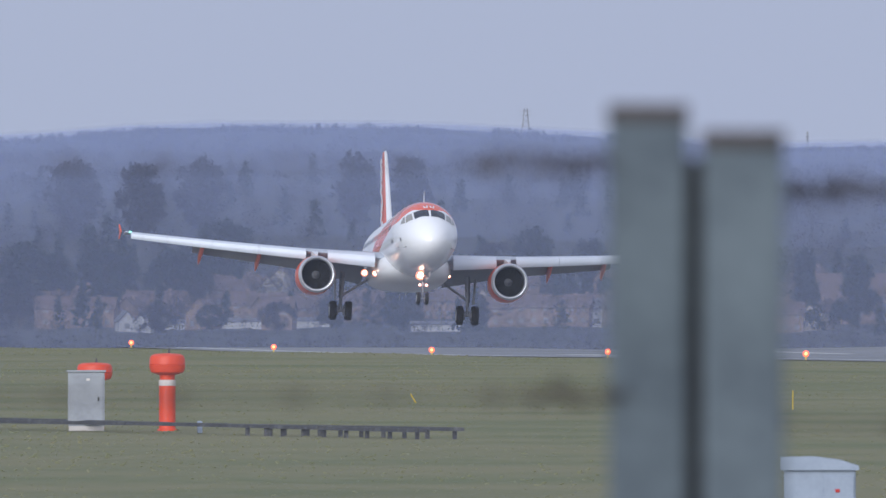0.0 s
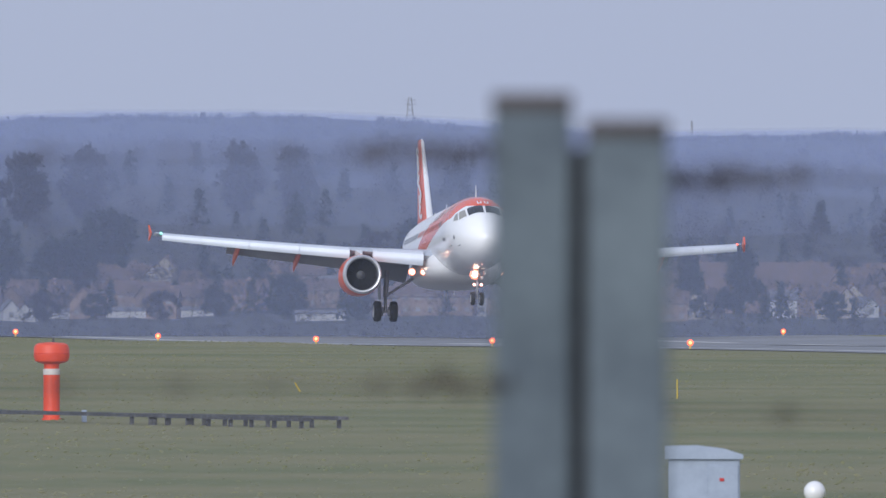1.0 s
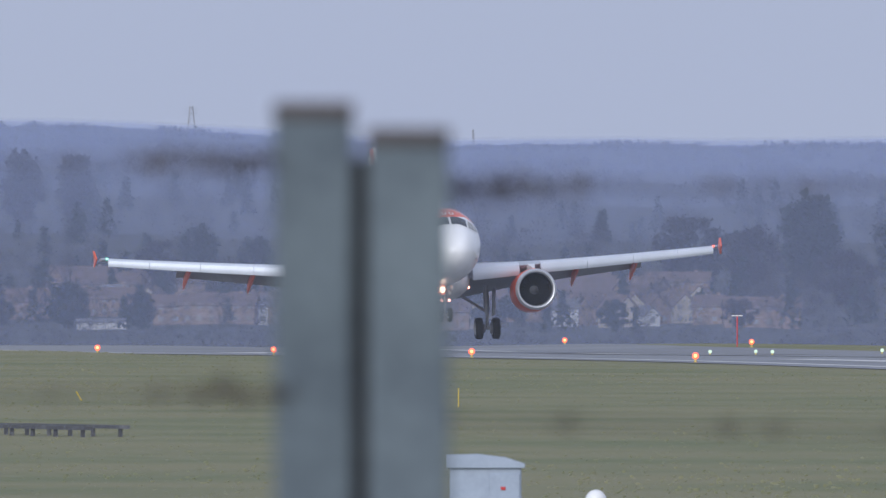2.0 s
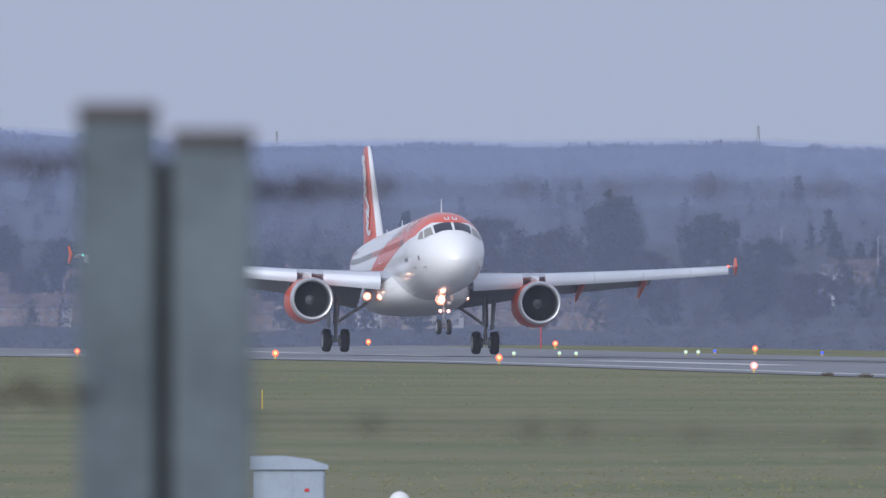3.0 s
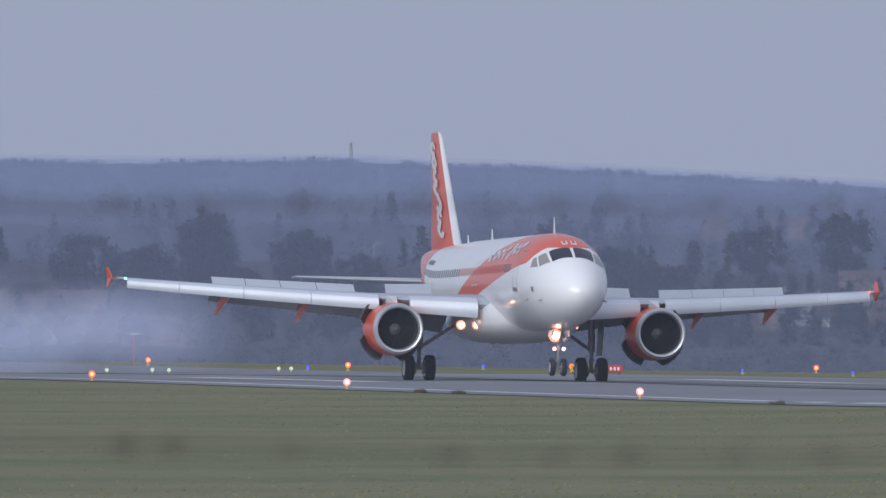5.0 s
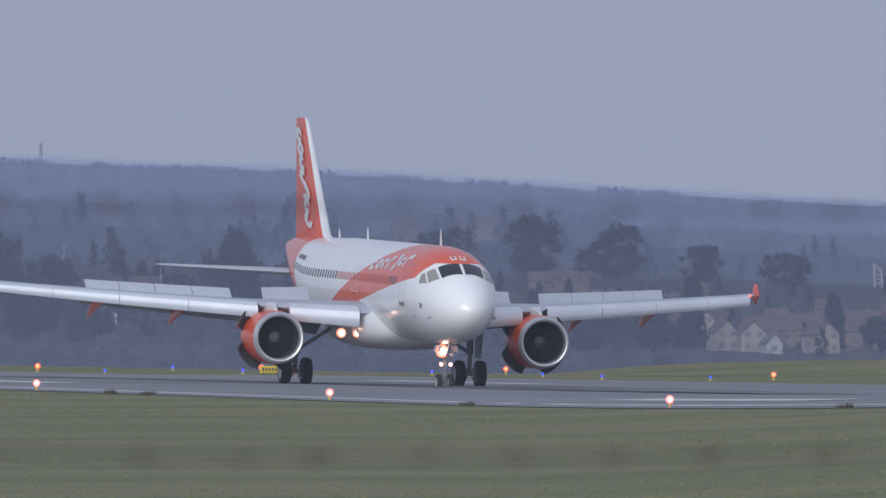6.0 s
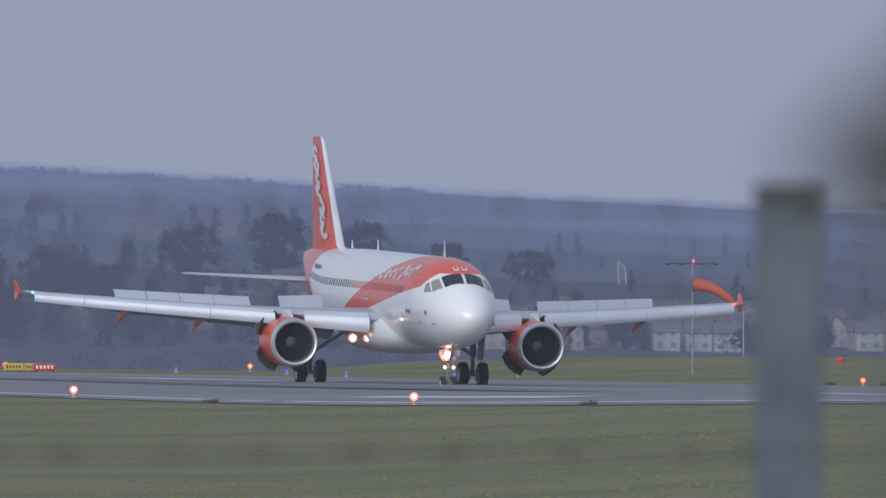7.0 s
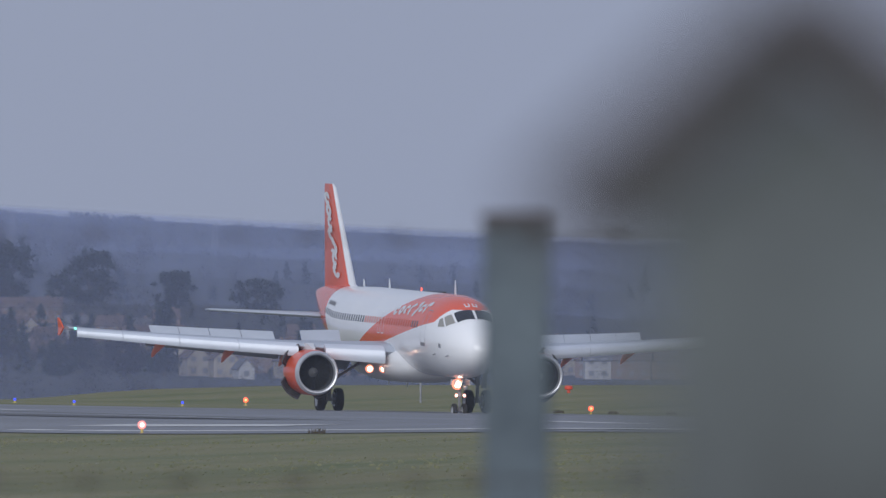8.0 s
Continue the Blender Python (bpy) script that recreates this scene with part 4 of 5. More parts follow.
woods("conifer_wood", 700, 2950, 4280, EVERGREEN, 6.0, 170, 5, "dark evergreen trees among bare ones", True)
woods("hedge", 2800, 1850, 2960, BARE, 2.4, 60, 6, "low bare scrub at the valley's edge")


def leafy_tree(name, label, b, r, tall, wide, mat, seed, pointed=False, base=0.15):
    """A single tree: tapered trunk, limbs, and a crown of many small flakes in uneven clumps."""
    rng = np.random.default_rng(seed)
    p = spot(b, r, slope_at(b, r))
    ob = thing(name, label, "tree", Matrix.Translation(p))
    bm = bmesh.new()
    tube(bm, (0, 0, -0.5), (0.1, 0, tall * (0.9 if pointed else 0.6)), 0.035 * tall, 0.006 * tall, 8)
    trunk = part("trunk", bm, BARK, ob)
    for k in range(7):
        a, z = rng.uniform(0, 6.28), rng.uniform(0.25, 0.6) * tall
        bm = bmesh.new()
        tube(bm, (0, 0, z), (0.36 * wide * math.cos(a), 0.36 * wide * math.sin(a), z + rng.uniform(0.12, 0.3) * tall), 0.012 * tall, 0.003 * tall, 6)
        part("limb", bm, BARK, trunk)
    clumps = []
    for k in range(70):
        u = rng.uniform(base, 1.0)
        w = (1.04 - u) * 0.5 if pointed else 0.5 * math.sqrt(max(0.03, 1 - ((u - 0.6) / 0.44) ** 2))
        a, d = rng.uniform(0, 6.28), math.sqrt(rng.uniform()) * w * wide
        clumps.append((d * math.cos(a), d * math.sin(a), u * tall, rng.uniform(0.07, 0.15) * tall))
    pts = []
    for x, y, z, s in clumps:
        c = np.array((x, y, z)) + np.clip(rng.normal(0, 0.42, (40, 3)), -0.65, 0.65) * s
        pts.append((c[:, None, :] + rng.normal(0, 1, (40, 3, 3)) * 0.034 * tall).reshape(-1, 3))
    v = np.concatenate(pts)
    mesh = bpy.data.meshes.new("crown")
    mesh.from_pydata(v.tolist(), [], np.arange(len(v)).reshape(-1, 3).tolist())
    mesh.materials.append(mat)
    crown = new("crown", mesh)
    crown.parent = ob
    crown["kind"] = "stuff"


# single trees that stand out: bearing, distance, height, width, kind
for k, (b, r, tall, wide, dark, pointed) in enumerate((
        (132.5, 3650, 11, 12, 1, 0), (139.0, 4000, 13, 8, 0, 0), (141.6, 4020, 12, 7, 0, 0), (127.0, 3500, 8, 9, 1, 0), (124.6, 3350, 9, 6, 1, 0), (130.2, 3340, 9, 6, 1, 0),
        (131.4, 3340, 9, 5, 1, 0), (123.0, 3150, 12, 7, 1, 0), (128.8, 3950, 13, 8, 0, 0), (131.6, 3980, 13, 9, 0, 0), (125.5, 3980, 13, 10, 0, 0), (141.2, 3050, 6, 7, 1, 0),
        (163.0, 3080, 10, 9, 1, 1), (160.5, 3100, 11, 5, 1, 1), (176.8, 3700, 15, 10, 1, 0), (181.6, 3660, 12, 11, 1, 0), (188.7, 3820, 5, 4.2, 1, 1), (189.5, 3820, 5, 4.2, 1, 1), (190.5, 3640, 6, 8, 1, 0),
        (193.3, 3560, 14, 13, 1, 1), (207.8, 3920, 11, 11, 1, 0), (203.5, 3920, 9, 12, 1, 0), (211.8, 3920, 10, 13, 1, 0), (216.0, 3920, 7, 8, 1, 0), (220.0, 3920, 6, 10, 1, 0), (147.5, 3700, 9, 7, 1, 0),
        (150.2, 3650, 8, 6, 1, 0), (166.8, 3950, 6, 4, 1, 1), (215.5, 3100, 10, 4.5, 1, 1), (222.5, 3080, 8, 4, 1, 1), (171.0, 3600, 12, 12, 0, 0), (196.5, 3700, 10, 10, 1, 0), (199.0, 3600, 8, 12, 0, 0),
        (129.6, 3000, 4, 5, 0, 0), (132.1, 3010, 3.5, 5, 1, 0), (135.2, 3000, 4, 6, 0, 0), (137.8, 3010, 4, 5, 1, 0), (144.6, 3000, 5, 5, 0, 0), (152.2, 3040, 5, 6, 1, 0), (157.6, 3060, 6, 6, 0, 0), (167.4, 3030, 4, 5, 1, 0),
        (173.4, 3020, 4, 6, 0, 0), (178.6, 3300, 9, 9, 0, 0), (183.4, 3250, 8, 10, 1, 0), (186.4, 3200, 7, 9, 0, 0), (194.4, 3200, 8, 9, 1, 0), (200.8, 3150, 7, 9, 0, 0), (210.4, 3030, 5, 7, 1, 0), (213.6, 3030, 6, 6, 0, 0),
        (224.8, 3010, 5, 6, 1, 0), (231.0, 2990, 4, 6, 0, 0), (234.2, 3000, 5, 6, 1, 0), (126.8, 3100, 6, 6, 1, 0), (145.4, 3560, 8, 9, 0, 0), (153.0, 3600, 9, 10, 1, 0), (156.4, 3640, 10, 9, 0, 0), (174.0, 3650, 10, 10, 0, 0), (184.2, 3620, 9, 9, 1, 0))):
    leafy_tree("evergreen_tree" if dark else "bare_tree", "dark evergreen tree in the hazy distance" if dark else "bare round-crowned winter tree in the hazy distance",
               b, r, tall, wide, EVERGREEN if dark else BARE, 50 + k, bool(pointed))

# ---- the town in the valley ----
ROOF = material("roof_tile", (0.105, 0.07, 0.062), 0.85, 0, (0.065, 0.05, 0.048), 0.3, 0.6, 3)
SLATE = material("roof_slate", (0.12, 0.12, 0.135), 0.8, 0, (0.08, 0.08, 0.09), 0.3, 0.6, 3)
RENDER = material("pale_render", (0.38, 0.38, 0.38), 0.85, 0, (0.27, 0.27, 0.28), 0.3, 0.5, 3)
BRICK = material("brick_wall", (0.20, 0.145, 0.12), 0.9, 0, (0.14, 0.105, 0.09), 0.3, 0.6, 4)
STONE = material("buff_wall", (0.31, 0.275, 0.23), 0.9, 0, (0.23, 0.205, 0.175), 0.3, 0.5, 4)
PANE = material("window_pane", (0.15, 0.155, 0.17), 0.3)


def house(name, label, wall, roof, w, d, h, pitch, gable_front, windows=2, chimney=True):
    """A gabled house: base centre at its origin, its front towards -y."""
    ob = thing(name, label, "house", Matrix(), group="houses of the town")
    a, b = (w / 2, d / 2)
    bm = bmesh.new()
    box(bm, w, d, h)
    if gable_front:
        loft(bm, [[Vector((-a, y, h)), Vector((a, y, h)), Vector((0, y, h + pitch))] for y in (-b, b)])
    else:
        loft(bm, [[Vector((x, -b, h)), Vector((x, b, h)), Vector((x, 0, h + pitch))] for x in (-a, a)])
    walls = part("wall", bm, wall, ob)
    bm = bmesh.new()
    o, t = 0.35, 0.18
    if gable_front:
        for s in (-1, 1):
            k = pitch / a
            slab(bm, Vector((0, -b - o, h + pitch + t)), Vector((s * (a + o), -b - o, h - k * o + t)), Vector((s * (a + o), b + o, h - k * o + t)), Vector((0, b + o, h + pitch + t)), t)
    else:
        for s in (-1, 1):
            k = pitch / b
            slab(bm, Vector((-a - o, 0, h + pitch + t)), Vector((-a - o, s * (b + o), h - k * o + t)), Vector((a + o, s * (b + o), h - k * o + t)), Vector((a + o, 0, h + pitch + t)), t)
    top = part("roof", bm, roof, ob)
    if chimney:
        bm = bmesh.new()
        box(bm, 0.7, 0.5, 1.6, Matrix.Translation((a * 0.55 if not gable_front else 0.4, 0.3, h + pitch * 0.62)))
        part("chimney", bm, BRICK, top)
    for row in range(2 if h > 4 else 1):
        for k in range(windows):
            x = w * ((k + 0.5) / windows - 0.5)
            m = Matrix.Translation((x, -b - 0.03, 0.9 + 2.5 * row))
            bm = bmesh.new()
            box(bm, 1.3, 0.08, 1.25, m)
            win = part("window", bm, wall, walls)
            bm = bmesh.new()
            box(bm, 1.1, 0.05, 1.05, m @ Matrix.Translation((0, -0.04, 0.1)))
            part("pane", bm, PANE, win)
    return ob


KINDS = [house("brick_house", "brick house with a red-brown tiled roof", BRICK, ROOF, 6.5, 6, 4.2, 2.3, False),
         house("rendered_house", "white rendered house with a slate roof", RENDER, SLATE, 5.5, 6, 4.2, 2.0, False, 2),
         house("gabled_house", "buff house with its gable to the airfield", STONE, ROOF, 5.2, 8, 4.2, 2.6, True),
         house("white_gable_house", "white gabled house with a dark roof", RENDER, SLATE, 3.4, 6, 2.6, 1.9, True, 1),
         house("terrace", "long brick terrace with a dark tiled roof", BRICK, ROOF, 16, 6.5, 4.2, 2.4, False, 6),
         house("low_shed", "long low white-walled shed", RENDER, SLATE, 10, 7, 1.7, 0.6, False, 0, False),
         house("red_house", "red-roofed house among trees", BRICK, ROOF, 6, 6, 3.6, 3.0, True, 2)]
TOWN = [  # kind, bearing, distance, turn
    (5, 130.6, 3080, 4), (5, 133.8, 3060, -4), (5, 136.6, 3080, 2), (3, 128.0, 3010, 8), (3, 128.9, 3010, -6), (2, 126.2, 3300, 30), (0, 127.4, 3250, 10), (0, 132.3, 3400, 40), (2, 134.3, 3420, 35),
    (4, 125.5, 3120, 5), (4, 134.8, 3180, -3), (4, 138.5, 3240, 8), (0, 129.8, 3180, 20), (0, 136.9, 3350, -15), (5, 142.8, 3020, 3), (3, 147.9, 3230, 25), (1, 143.5, 3300, -10), (4, 143.0, 3420, 6),
    (0, 146.0, 3120, 0), (1, 150.0, 3100, 15), (4, 153.5, 3160, -8), (0, 155.6, 3280, 12), (6, 160.2, 3620, 25), (6, 161.0, 3660, -20), (1, 165.0, 3120, 4), (2, 168.2, 3170, 12), (2, 170.6, 3190, 14),
    (3, 169.0, 3120, 20), (0, 172.0, 3150, -12), (4, 174.5, 3060, 3), (0, 166.6, 3160, 28), (4, 188.9, 3730, 2), (1, 187.4, 3700, 5), (6, 191.6, 3560, 10), (0, 192.2, 3560, 20), (3, 187.0, 3450, 15), (6, 198.0, 3400, 0),
    (4, 205.0, 3860, 3), (0, 201.5, 3840, 25), (1, 204.6, 3330, 12), (1, 206.2, 3290, -8), (0, 207.2, 3270, 18), (2, 208.6, 3300, 30), (1, 211.2, 3350, 4), (0, 212.9, 3320, -14), (1, 214.3, 3300, 10),
    (5, 206.0, 3120, 2), (6, 203.9, 3040, 10), (0, 209.8, 3140, 20), (2, 217.0, 3120, 14), (2, 218.4, 3060, 8), (4, 220.6, 3180, -4), (3, 219.4, 3020, 12), (2, 221.8, 3080, 25), (4, 223.6, 3120, 5),
    (0, 226.0, 3160, 15), (1, 226.8, 3020, 2), (1, 228.4, 3030, 0), (1, 229.8, 3020, 3), (4, 228.2, 3220, 6), (4, 231.5, 3200, -6), (0, 233.4, 3140, 10), (2, 235.4, 3160, -12), (1, 236.8, 3060, 4), (4, 239.6, 3150, 2),
    (1, 230.6, 3420, 10), (4, 226.4, 3520, 4), (0, 222.2, 3600, 8), (1, 232.8, 3300, 4), (0, 215.6, 3420, 6), (4, 209.0, 3480, 3)]
rng_town = random.Random(33)
for k in range(95):
    b = rng_town.uniform(119, 172) if k < 70 else rng_town.uniform(214, 246)
    TOWN.append((rng_town.choice((0, 0, 4, 6, 2, 4)), b, rng_town.uniform(3040, 3560), rng_town.uniform(-40, 40)))
used = set()
for kind, b, r, turn in TOWN:
    r += 330 if 200 < b < 217 else 0
    p = spot(b, r, slope_at(b, r) - 0.2)
    m = pose(p.x, p.y, p.z, 0, 0, turn - math.degrees(math.atan(b / 1000)))
    if kind in used:
        copy_thing(KINDS[kind], m)
    else:
        KINDS[kind].matrix_world = m @ Matrix.Scale(0.68, 4)
        used.add(kind)


def cupola_hall():
    """A long tiled hall with a small white cupola on its ridge."""
    p = spot(163.6, 3210, slope_at(163.6, 3210))
    ob = house("tiled_hall", "long brick hall with a tiled roof and a white cupola", BRICK, ROOF, 22, 11, 3.4, 4.0, False, 6)
    ob.matrix_world = pose(p.x, p.y, p.z, 0, 0, -8)
    bm = bmesh.new()
    box(bm, 1.7, 1.7, 1.4, Matrix.Translation((-1.5, 0, 7.0)), 0.05)
    tower = part("cupola", bm, RENDER, ob, "white louvred cupola")
    for s in (-0.6, 0, 0.6):
        bm = bmesh.new()
        box(bm, 0.3, 0.06, 0.9, Matrix.Translation((-1.5 + s, -0.87, 7.25)))
        part("louvre", bm, PANE, tower)
    bm = bmesh.new()
    lathe(bm, [(8.4, 1.05), (8.5, 1.05), (8.75, 0.85), (9.0, 0.4), (9.3, 0.12), (10.3, 0.02)], 14, Matrix.Translation((-1.5, 0, 0)) @ UP)
    part("cupola_roof", bm, RENDER, tower, smooth=True)


cupola_hall()


def lattice_mast(b, r, tall, wide, label, sink=0.0):
    p = spot(b, r, slope_at(b, r) - sink)
    ob = thing("lattice_mast", label, "mast", Matrix.Translation(p), group="masts on the ridge")
    bm = bmesh.new()
    c = [Vector((x * wide / 2, y * wide / 2, 0)) for x, y in ((-1, -1), (1, -1), (1, 1), (-1, 1))]
    for k in range(4):
        tube(bm, c[k], c[k] * 0.35 + Vector((0, 0, tall)), 0.055, 0.04, 5)
        for i in range(5):
            f, g = i / 5, (i + 1) / 5
            q = (k + 1) % 4
            tube(bm, c[k] * (1 - 0.65 * f) + Vector((0, 0, tall * f)), c[q] * (1 - 0.65 * g) + Vector((0, 0, tall * g)), 0.03, n=4)
    part("lattice", bm, STEEL, ob)
    bm = bmesh.new()
    for f in (0.72, 0.88):
        tube(bm, (-wide * 0.8, 0, tall * f), (wide * 0.8, 0, tall * f), 0.04, n=5)
    part("crossarm", bm, STEEL, ob)


for b, r, tall, wide in ((147.1, 4930, 6.0, 1.8), (160.6, 4930, 4.0, 0.5), (183.8, 4930, 5.0, 0.8), (185.3, 4480, 6, 1.4), (196.8, 4480, 7, 1.2), (208.1, 4480, 6, 1.2), (218.0, 4480, 6, 1.4)):
    lattice_mast(b, r, tall, wide, "slender grey lattice mast in the haze")
# pale steel sculpture-like tower on the slope
p = spot(224.6, 3940, slope_at(224.6, 3940))
ob = thing("steel_tower", "pale slender curved steel tower among trees", "tower", Matrix.Translation(p))
bm = bmesh.new()
tube(bm, (-0.5, 0, 0), (-0.7, 0, 4.4), 0.16, 0.12, 6)
tube(bm, (-0.7, 0, 4.4), (0.7, 0, 3.2), 0.12, 0.12, 6)
tube(bm, (0.7, 0, 3.2), (0.9, 0, 0), 0.12, 0.16, 6)
for k in range(4):
    tube(bm, (-0.5, 0, 0.5 + k), (0.8, 0, 1.0 + 0.6 * k), 0.07, n=5)
part("frame", bm, RENDER, ob)
for b, r, tall in ((230.6, 1650, 5.5), (189.6, 3700, 9.0), (184.9, 3750, 9.0)):
    p = spot(b, r, slope_at(b, r))
    ob = thing("street_lamp", "slim grey street lamp", "street lamp", Matrix.Translation(p), group="street lamps")
    bm = bmesh.new()
    tube(bm, (0, 0, 0), (0, 0, tall), 0.08, 0.05, 8)
    part("pole", bm, STEEL, ob)
    bm = bmesh.new()
    tube(bm, (0, 0, tall), (0.9, 0, tall + 0.35), 0.05, 0.07, 6)
    part("arm", bm, STEEL, ob)


# ---- haze: upright see-through sheets stand in for winter haze, thinner with height ----
def haze_sheet(reach, colour, share, base, over):
    """An added sheet in the haze's colour, whose thickness fades out over the skyline."""
    mat = thin_veil("sheet_haze", colour, share)
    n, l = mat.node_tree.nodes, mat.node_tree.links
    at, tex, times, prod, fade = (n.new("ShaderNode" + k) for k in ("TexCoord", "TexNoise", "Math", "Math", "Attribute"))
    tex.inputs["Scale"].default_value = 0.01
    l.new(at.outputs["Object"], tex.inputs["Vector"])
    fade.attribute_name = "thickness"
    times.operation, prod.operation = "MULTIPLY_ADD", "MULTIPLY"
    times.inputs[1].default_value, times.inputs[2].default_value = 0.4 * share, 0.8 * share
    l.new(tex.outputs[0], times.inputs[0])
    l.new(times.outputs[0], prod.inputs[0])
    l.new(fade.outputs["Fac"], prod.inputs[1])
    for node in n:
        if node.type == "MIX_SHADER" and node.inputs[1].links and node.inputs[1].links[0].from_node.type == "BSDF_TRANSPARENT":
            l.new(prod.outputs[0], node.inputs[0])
    bm = bmesh.new()
    layer = bm.verts.layers.float.new("thickness")
    rows = []
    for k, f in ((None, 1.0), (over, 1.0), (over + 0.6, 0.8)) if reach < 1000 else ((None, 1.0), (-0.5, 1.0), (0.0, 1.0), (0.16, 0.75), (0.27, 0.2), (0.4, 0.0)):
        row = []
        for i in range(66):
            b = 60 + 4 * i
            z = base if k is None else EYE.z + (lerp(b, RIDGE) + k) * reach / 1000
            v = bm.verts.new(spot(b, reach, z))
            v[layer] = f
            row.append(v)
        rows.append(row)
    for r, q in zip(rows, rows[1:]):
        for i in range(65):
            bm.faces.new((r[i], r[i + 1], q[i + 1], q[i]))
    tagged(part("mist", bm, mat, smooth=True), "see-through blue-grey sheet added in place of distance haze", "mist", kind="structure")


# the nearest sheet stands before the runway and lifts all darks beyond it
haze_sheet(395, (0.66, 0.74, 1.0), 0.06, 0.1, 60.0)
haze_sheet(1500, (0.40, 0.465, 0.73), 0.31, -12.0, 1.0)
haze_sheet(3960, (0.40, 0.48, 0.76), 0.20, -17.0, 1.0)
haze_sheet(4200, (0.41, 0.49, 0.79), 0.20, -17.0, 1.0)
haze_sheet(4420, (0.43, 0.52, 0.84), 0.30, -17.0, 1.0)


# ---- tyre smoke: thin rigid puffs that rise at touchdown and drift off ----
PUFFS = []


def smoke():
    mat = thin_veil("tyre_smoke", (0.66, 0.73, 0.98), 0.3)
    n, l = mat.node_tree.nodes, mat.node_tree.links
    at, ball, times = n.new("ShaderNodeTexCoord"), n.new("ShaderNodeTexGradient"), n.new("ShaderNodeMath")
    size = n.new("ShaderNodeVectorMath")
    size.operation = "MULTIPLY"
    size.inputs[1].default_value = (1.0, 0.0, 1.0)
    ball.gradient_type = "SPHERICAL"
    l.new(at.outputs["Object"], size.inputs[0])
    l.new(size.outputs[0], ball.inputs[0])
    times.operation, times.inputs[1].default_value = "MULTIPLY", 0.38
    l.new(ball.outputs[1], times.inputs[0])
    for node in n:
        if node.type == "MIX_SHADER" and node.inputs[1].links and node.inputs[1].links[0].from_node.type == "BSDF_TRANSPARENT":
            l.new(times.outputs[0], node.inputs[0])
    cloud = thing("tyre_smoke", "thin bluish-white tyre smoke drifting over the runway", "smoke", Matrix())
    rng = random.Random(9)
    for k in range(9):
        bm = bmesh.new()
        bmesh.ops.create_circle(bm, cap_ends=True, segments=24, radius=1.0, matrix=Matrix.Rotation(radians(90), 4, "X"))
        s = rng.uniform(1.8, 2.6) + 0.07 * k
        puff = part("puff", bm, mat, cloud)
        puff.scale = (s * 1.7, 0.3, s)
        y = 1029 + 0.95 * k * k + rng.uniform(-1, 1)
        a = Vector((175.8 + (4.4 if k % 2 else -0.6) + rng.uniform(-1.0, 1.0), y, height(175, y) + s * 0.55))
        PUFFS.append((puff, a, a + Vector((rng.uniform(-4, 2), rng.uniform(2, 14), rng.uniform(0.3, 1.4)))))


smoke()


# ---- the fence near the camera ----
def concrete_post(b, r, wide, top, label):
    p = spot(b, r)
    base = height(p.x, p.y)
    ob = thing("fence_post", label, "fence post", pose(p.x, p.y, base, 0, 0, -math.degrees(math.atan(b / 1000))), group="fence posts")
    bm = bmesh.new()
    box(bm, wide, wide, top - base - 0.022, bevel=0.008)
    part("shaft", bm, CONCRETE, ob)
    bm = bmesh.new()
    box(bm, wide + 0.004, wide + 0.004, 0.026, Matrix.Translation((0, 0, top - base - 0.024)), 0.006)
    part("top", bm, CAP_STAIN, ob, "dark weathered top")
    return ob


concrete_post(152.95, 31.5, 0.116, 5.598, "weathered grey concrete fence post with a dark top")
concrete_post(157.50, 31.3, 0.120, 5.558, "weathered grey concrete fence post, slightly lower, beside another")
strut_p = spot(155.15, 31.6)
strut = thing("fence_rail_post", "dark steel post in the gap between concrete posts", "fence post", pose(strut_p.x, strut_p.y, height(strut_p.x, strut_p.y), 0, 0, -9))
bm = bmesh.new()
box(bm, 0.052, 0.03, 2.56, bevel=0.004)
part("shaft", bm, CAP_STAIN, strut)
concrete_post(232.8, 35.0, 0.110, 5.4 + 0.1120, "weathered grey concrete fence post with a dark top, standing alone")

WIRE = material("rusty_wire", (0.09, 0.075, 0.065), 0.8, 0.3)


def strand(levels, label, ties=()):
    """A barbed strand: levels are (bearing, slope over the eye's level in thousandths) along the fence."""
    pts = [spot(b, 31.5 + (b - 153) * 0.04, 5.4 + s * 0.0315) for b, s in levels]
    ob = thing("barbed_wire", label, "wire", Matrix.Translation(pts[0]), group="strands of the fence")
    for p, q in zip(pts, pts[1:]):
        bm = bmesh.new()
        tube(bm, p - pts[0], q - pts[0], 0.0022, n=5)
        part("wire", bm, WIRE, ob)
    bm = bmesh.new()
    for p, q in zip(pts, pts[1:]):
        n = max(1, int((q - p).length / 0.25))
        for i in range(n):
            c = p + (q - p) * ((i + random.uniform(0.2, 0.8)) / n) - pts[0]
            for k in range(6):
                d = Vector((random.uniform(-0.5, 0.5), random.uniform(-1, 1), random.uniform(-1, 1))).normalized() * 0.018
                o = Vector(((k - 3) * 0.006, 0, 0))
                tube(bm, c + o - d, c + o + d, 0.0014, n=4)
    for c in ties:
        for k in range(34):
            o = Vector((random.gauss(0, 0.045), 0, random.gauss(0, 0.010)))
            d = Vector((random.uniform(-1, 1), random.uniform(-1, 1), random.uniform(-1, 1))).normalized() * 0.02
            tube(bm, c - pts[0] + o - d, c - pts[0] + o + d, 0.0016, n=4)
    tagged(part("barb_coil", bm, WIRE, ob), kind="stuff")


strand([(112, 3.4), (153, 3.6)], "sagging barbed wire strand along the fence top", [spot(146.6, 31.5, 5.513), spot(149.8, 31.5, 5.515)])
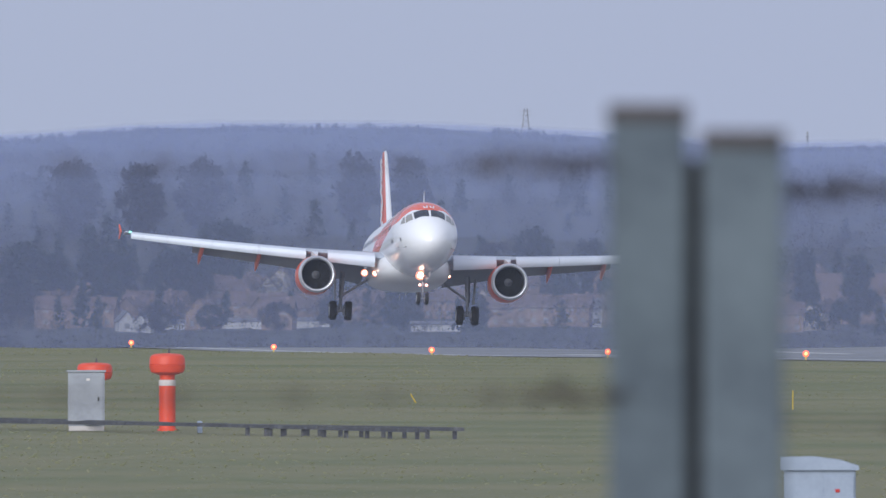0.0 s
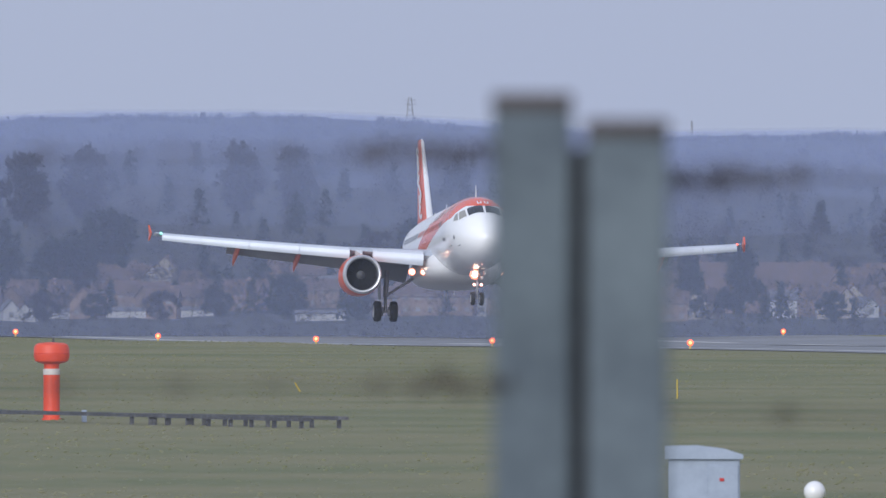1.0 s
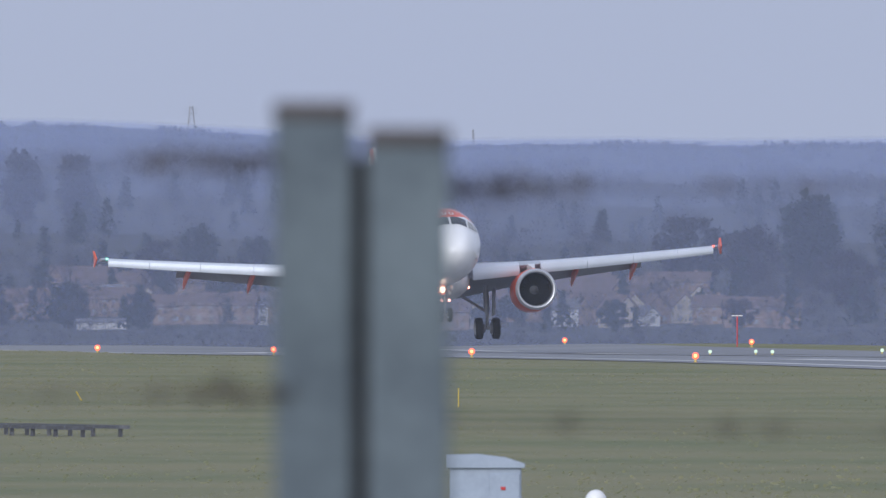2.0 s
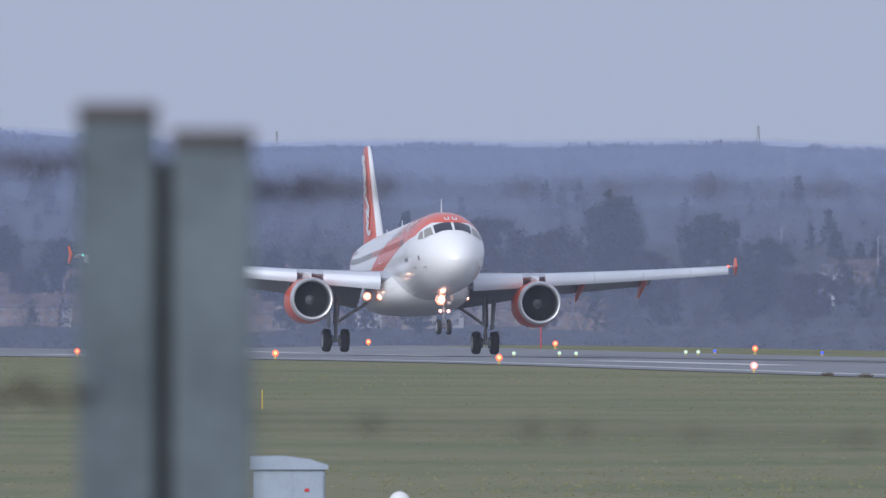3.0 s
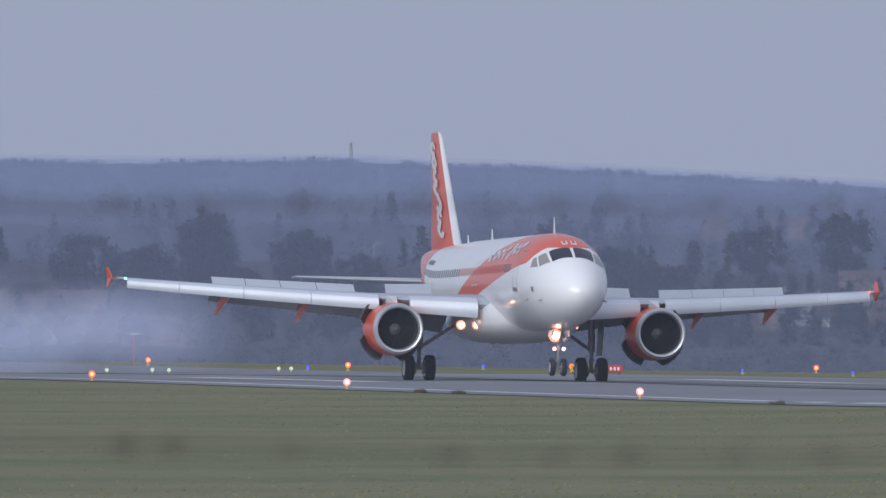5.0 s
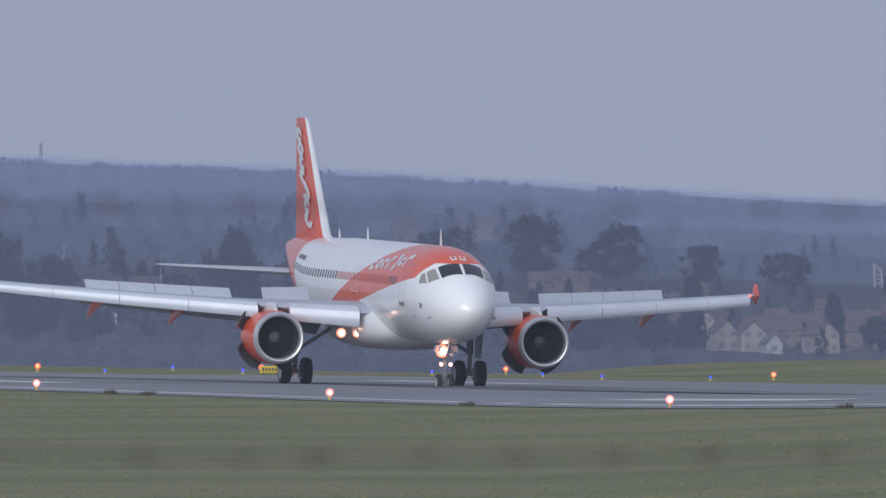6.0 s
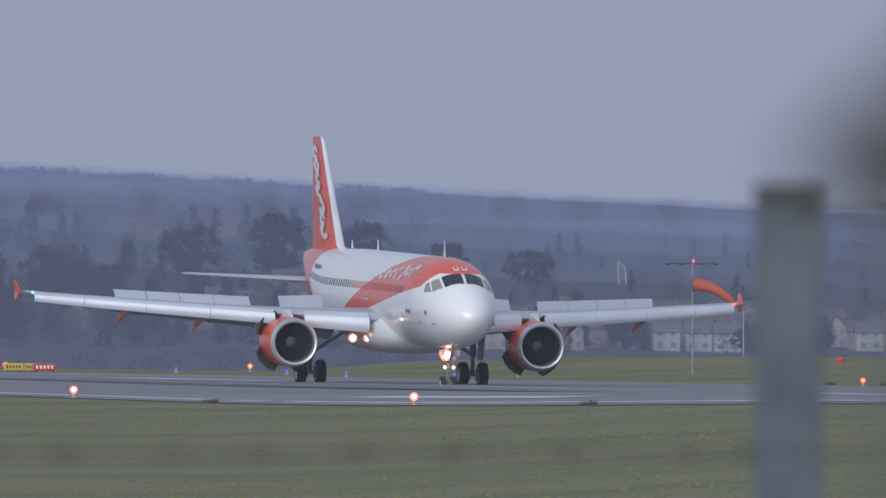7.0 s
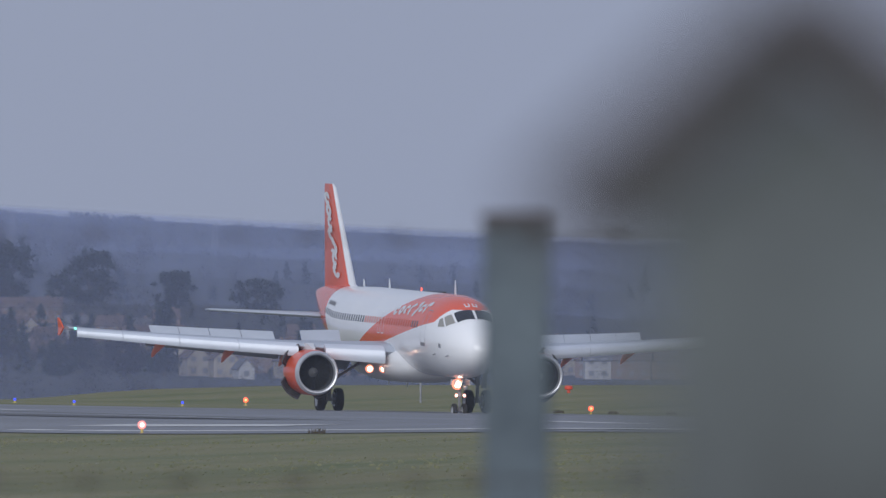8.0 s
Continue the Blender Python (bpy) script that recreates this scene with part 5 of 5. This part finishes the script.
strand([(157.5, 2.4), (190, 2.6), (230, 2.2), (262, 2.0)], "slack barbed wire strand along the fence top", [spot(160.6, 31.5, 5.475), spot(163.2, 31.5, 5.472)])
strand([(112, -7.0), (153, -7.3)], "barbed wire strand lower on the fence", [spot(148.5, 31.5, 5.17)])
strand([(157.5, -8.5), (190, -9.8), (229, -10.2), (262, -10.2)], "barbed wire strand lower on the fence, sagging")


def capped_post():
    """A thick post close by, under a small pitched coping."""
    p = spot(247.2, 6.0)
    ob = thing("capped_post", "grey-green weathered post close by under a small pitched coping", "post", pose(p.x, p.y, height(p.x, p.y), 0, 0, -14))
    base = height(p.x, p.y)
    apex = 5.482
    bm = bmesh.new()
    box(bm, 0.104, 0.07, 5.43 - base, Matrix.Translation((0.004, 0, 0)), 0.012)
    loft(bm, [[Vector((-0.066, y, 5.408 - base)), Vector((0.066, y, 5.408 - base)), Vector((0, y, apex - 0.016 - base))] for y in (-0.03, 0.03)])
    part("shaft", bm, MOSSY, ob)
    bm = bmesh.new()
    for s in (-1, 1):
        slab(bm, Vector((0, -0.05, apex - base)), Vector((s * 0.074, -0.05, 5.416 - base)), Vector((s * 0.074, 0.05, 5.416 - base)), Vector((0, 0.05, apex - base)), 0.020)
    part("coping", bm, CAP_STAIN, ob, "dark pitched coping")


MOSSY = material("mossy_concrete", (0.155, 0.175, 0.185), 0.9, 0, (0.065, 0.065, 0.065), 16, 0.6, 70, 0.3, 0.2)
capped_post()


# ---- what moves ----
def motions():
    rows = [
        (0.0, 178.32, 1262.32, 0.759, -93.04, -3.67, -2.33),
        (0.5, 178.34, 1230.82, 0.515, -92.45, -3.52, -1.93),
        (1.0, 177.93, 1193.24, 0.389, -92.15, -3.30, -1.12),
        (1.5, 178.05, 1162.21, 0.271, -92.07, -3.35, 0.07),
        (2.0, 178.60, 1131.00, 0.180, -92.15, -3.33, 1.20),
        (3.3, 176.45, 1038.02, -0.047, -91.86, -2.97, -1.66),
        (3.5, 176.16, 1023.65, -0.021, -91.82, -2.81, -1.87),
        (4.0, 175.97, 990.15, -0.138, -91.72, -2.37, -1.97),
        (5.5, 173.56, 893.50, 0.086, -89.77, -0.08, -0.79),
        (6.0, 179.19, 894.31, -0.038, -89.38, 1.10, -1.07),
        (6.5, 191.91, 928.81, -0.278, -89.62, 1.20, -0.88),
        (7.0, 204.42, 958.36, -0.621, -90.35, 1.18, -1.00),
        (7.5, 221.67, 1004.82, -0.865, -90.45, 1.16, -0.89),
        (8.0, 237.32, 1044.40, -1.098, -90.13, 1.20, -0.87),
    ]
    walk(airliner, [(t, pose(x, y, z, roll, pitch, yaw)) for t, x, y, z, yaw, pitch, roll in rows])
    for ob, home, axis in SPOILERS:
        walk(ob, [(t, home @ Matrix.Rotation(radians(a), 4, axis)) for t, a in ((0.0, 0), (3.6, 0), (4.2, 6), (4.8, 38), (5.2, 44), (8.0, 44))])
    # the wings bend up under load in flight and settle on the ground
    for ob, s in WINGS:
        walk(ob, [(t, Matrix.Translation((0, s * 1.9, 2.8)) @ Matrix.Rotation(radians(s * a), 4, "X") @ Matrix.Translation((0, s * -1.9, -2.8)))
                  for t, a in ((0.0, 2.1), (2.0, 1.9), (3.3, 1.4), (4.0, 0.8), (5.5, 0.1), (6.5, -0.3), (8.0, -0.6))])
    # the legs hang extended in flight and sink in as the weight comes on
    for ob in MAIN_LEGS:
        walk(ob, [(t, pose(0, 0, z)) for t, z in ((0.0, -0.30), (3.0, -0.30), (3.5, -0.24), (4.2, -0.18), (5.5, -0.10), (6.5, -0.05), (7.5, -0.01), (8.0, 0.0))])
    for ob, a, b in PUFFS:
        walk(ob, [(0.0, pose(a.x, a.y, -9.0)), (2.9, pose(a.x, a.y, -9.0)), (3.3, pose(a.x, a.y, a.z)), (5.5, pose(b.x, b.y, b.z)), (8.0, pose(*(b + (b - a) * 0.6)))])
    for ob, home in REVERSERS:
        walk(ob, [(t, home @ Matrix.Rotation(radians(a), 4, "Y")) for t, a in ((0.0, 0), (4.2, 0), (4.6, -10), (5.2, -39), (8.0, -39))])


motions()
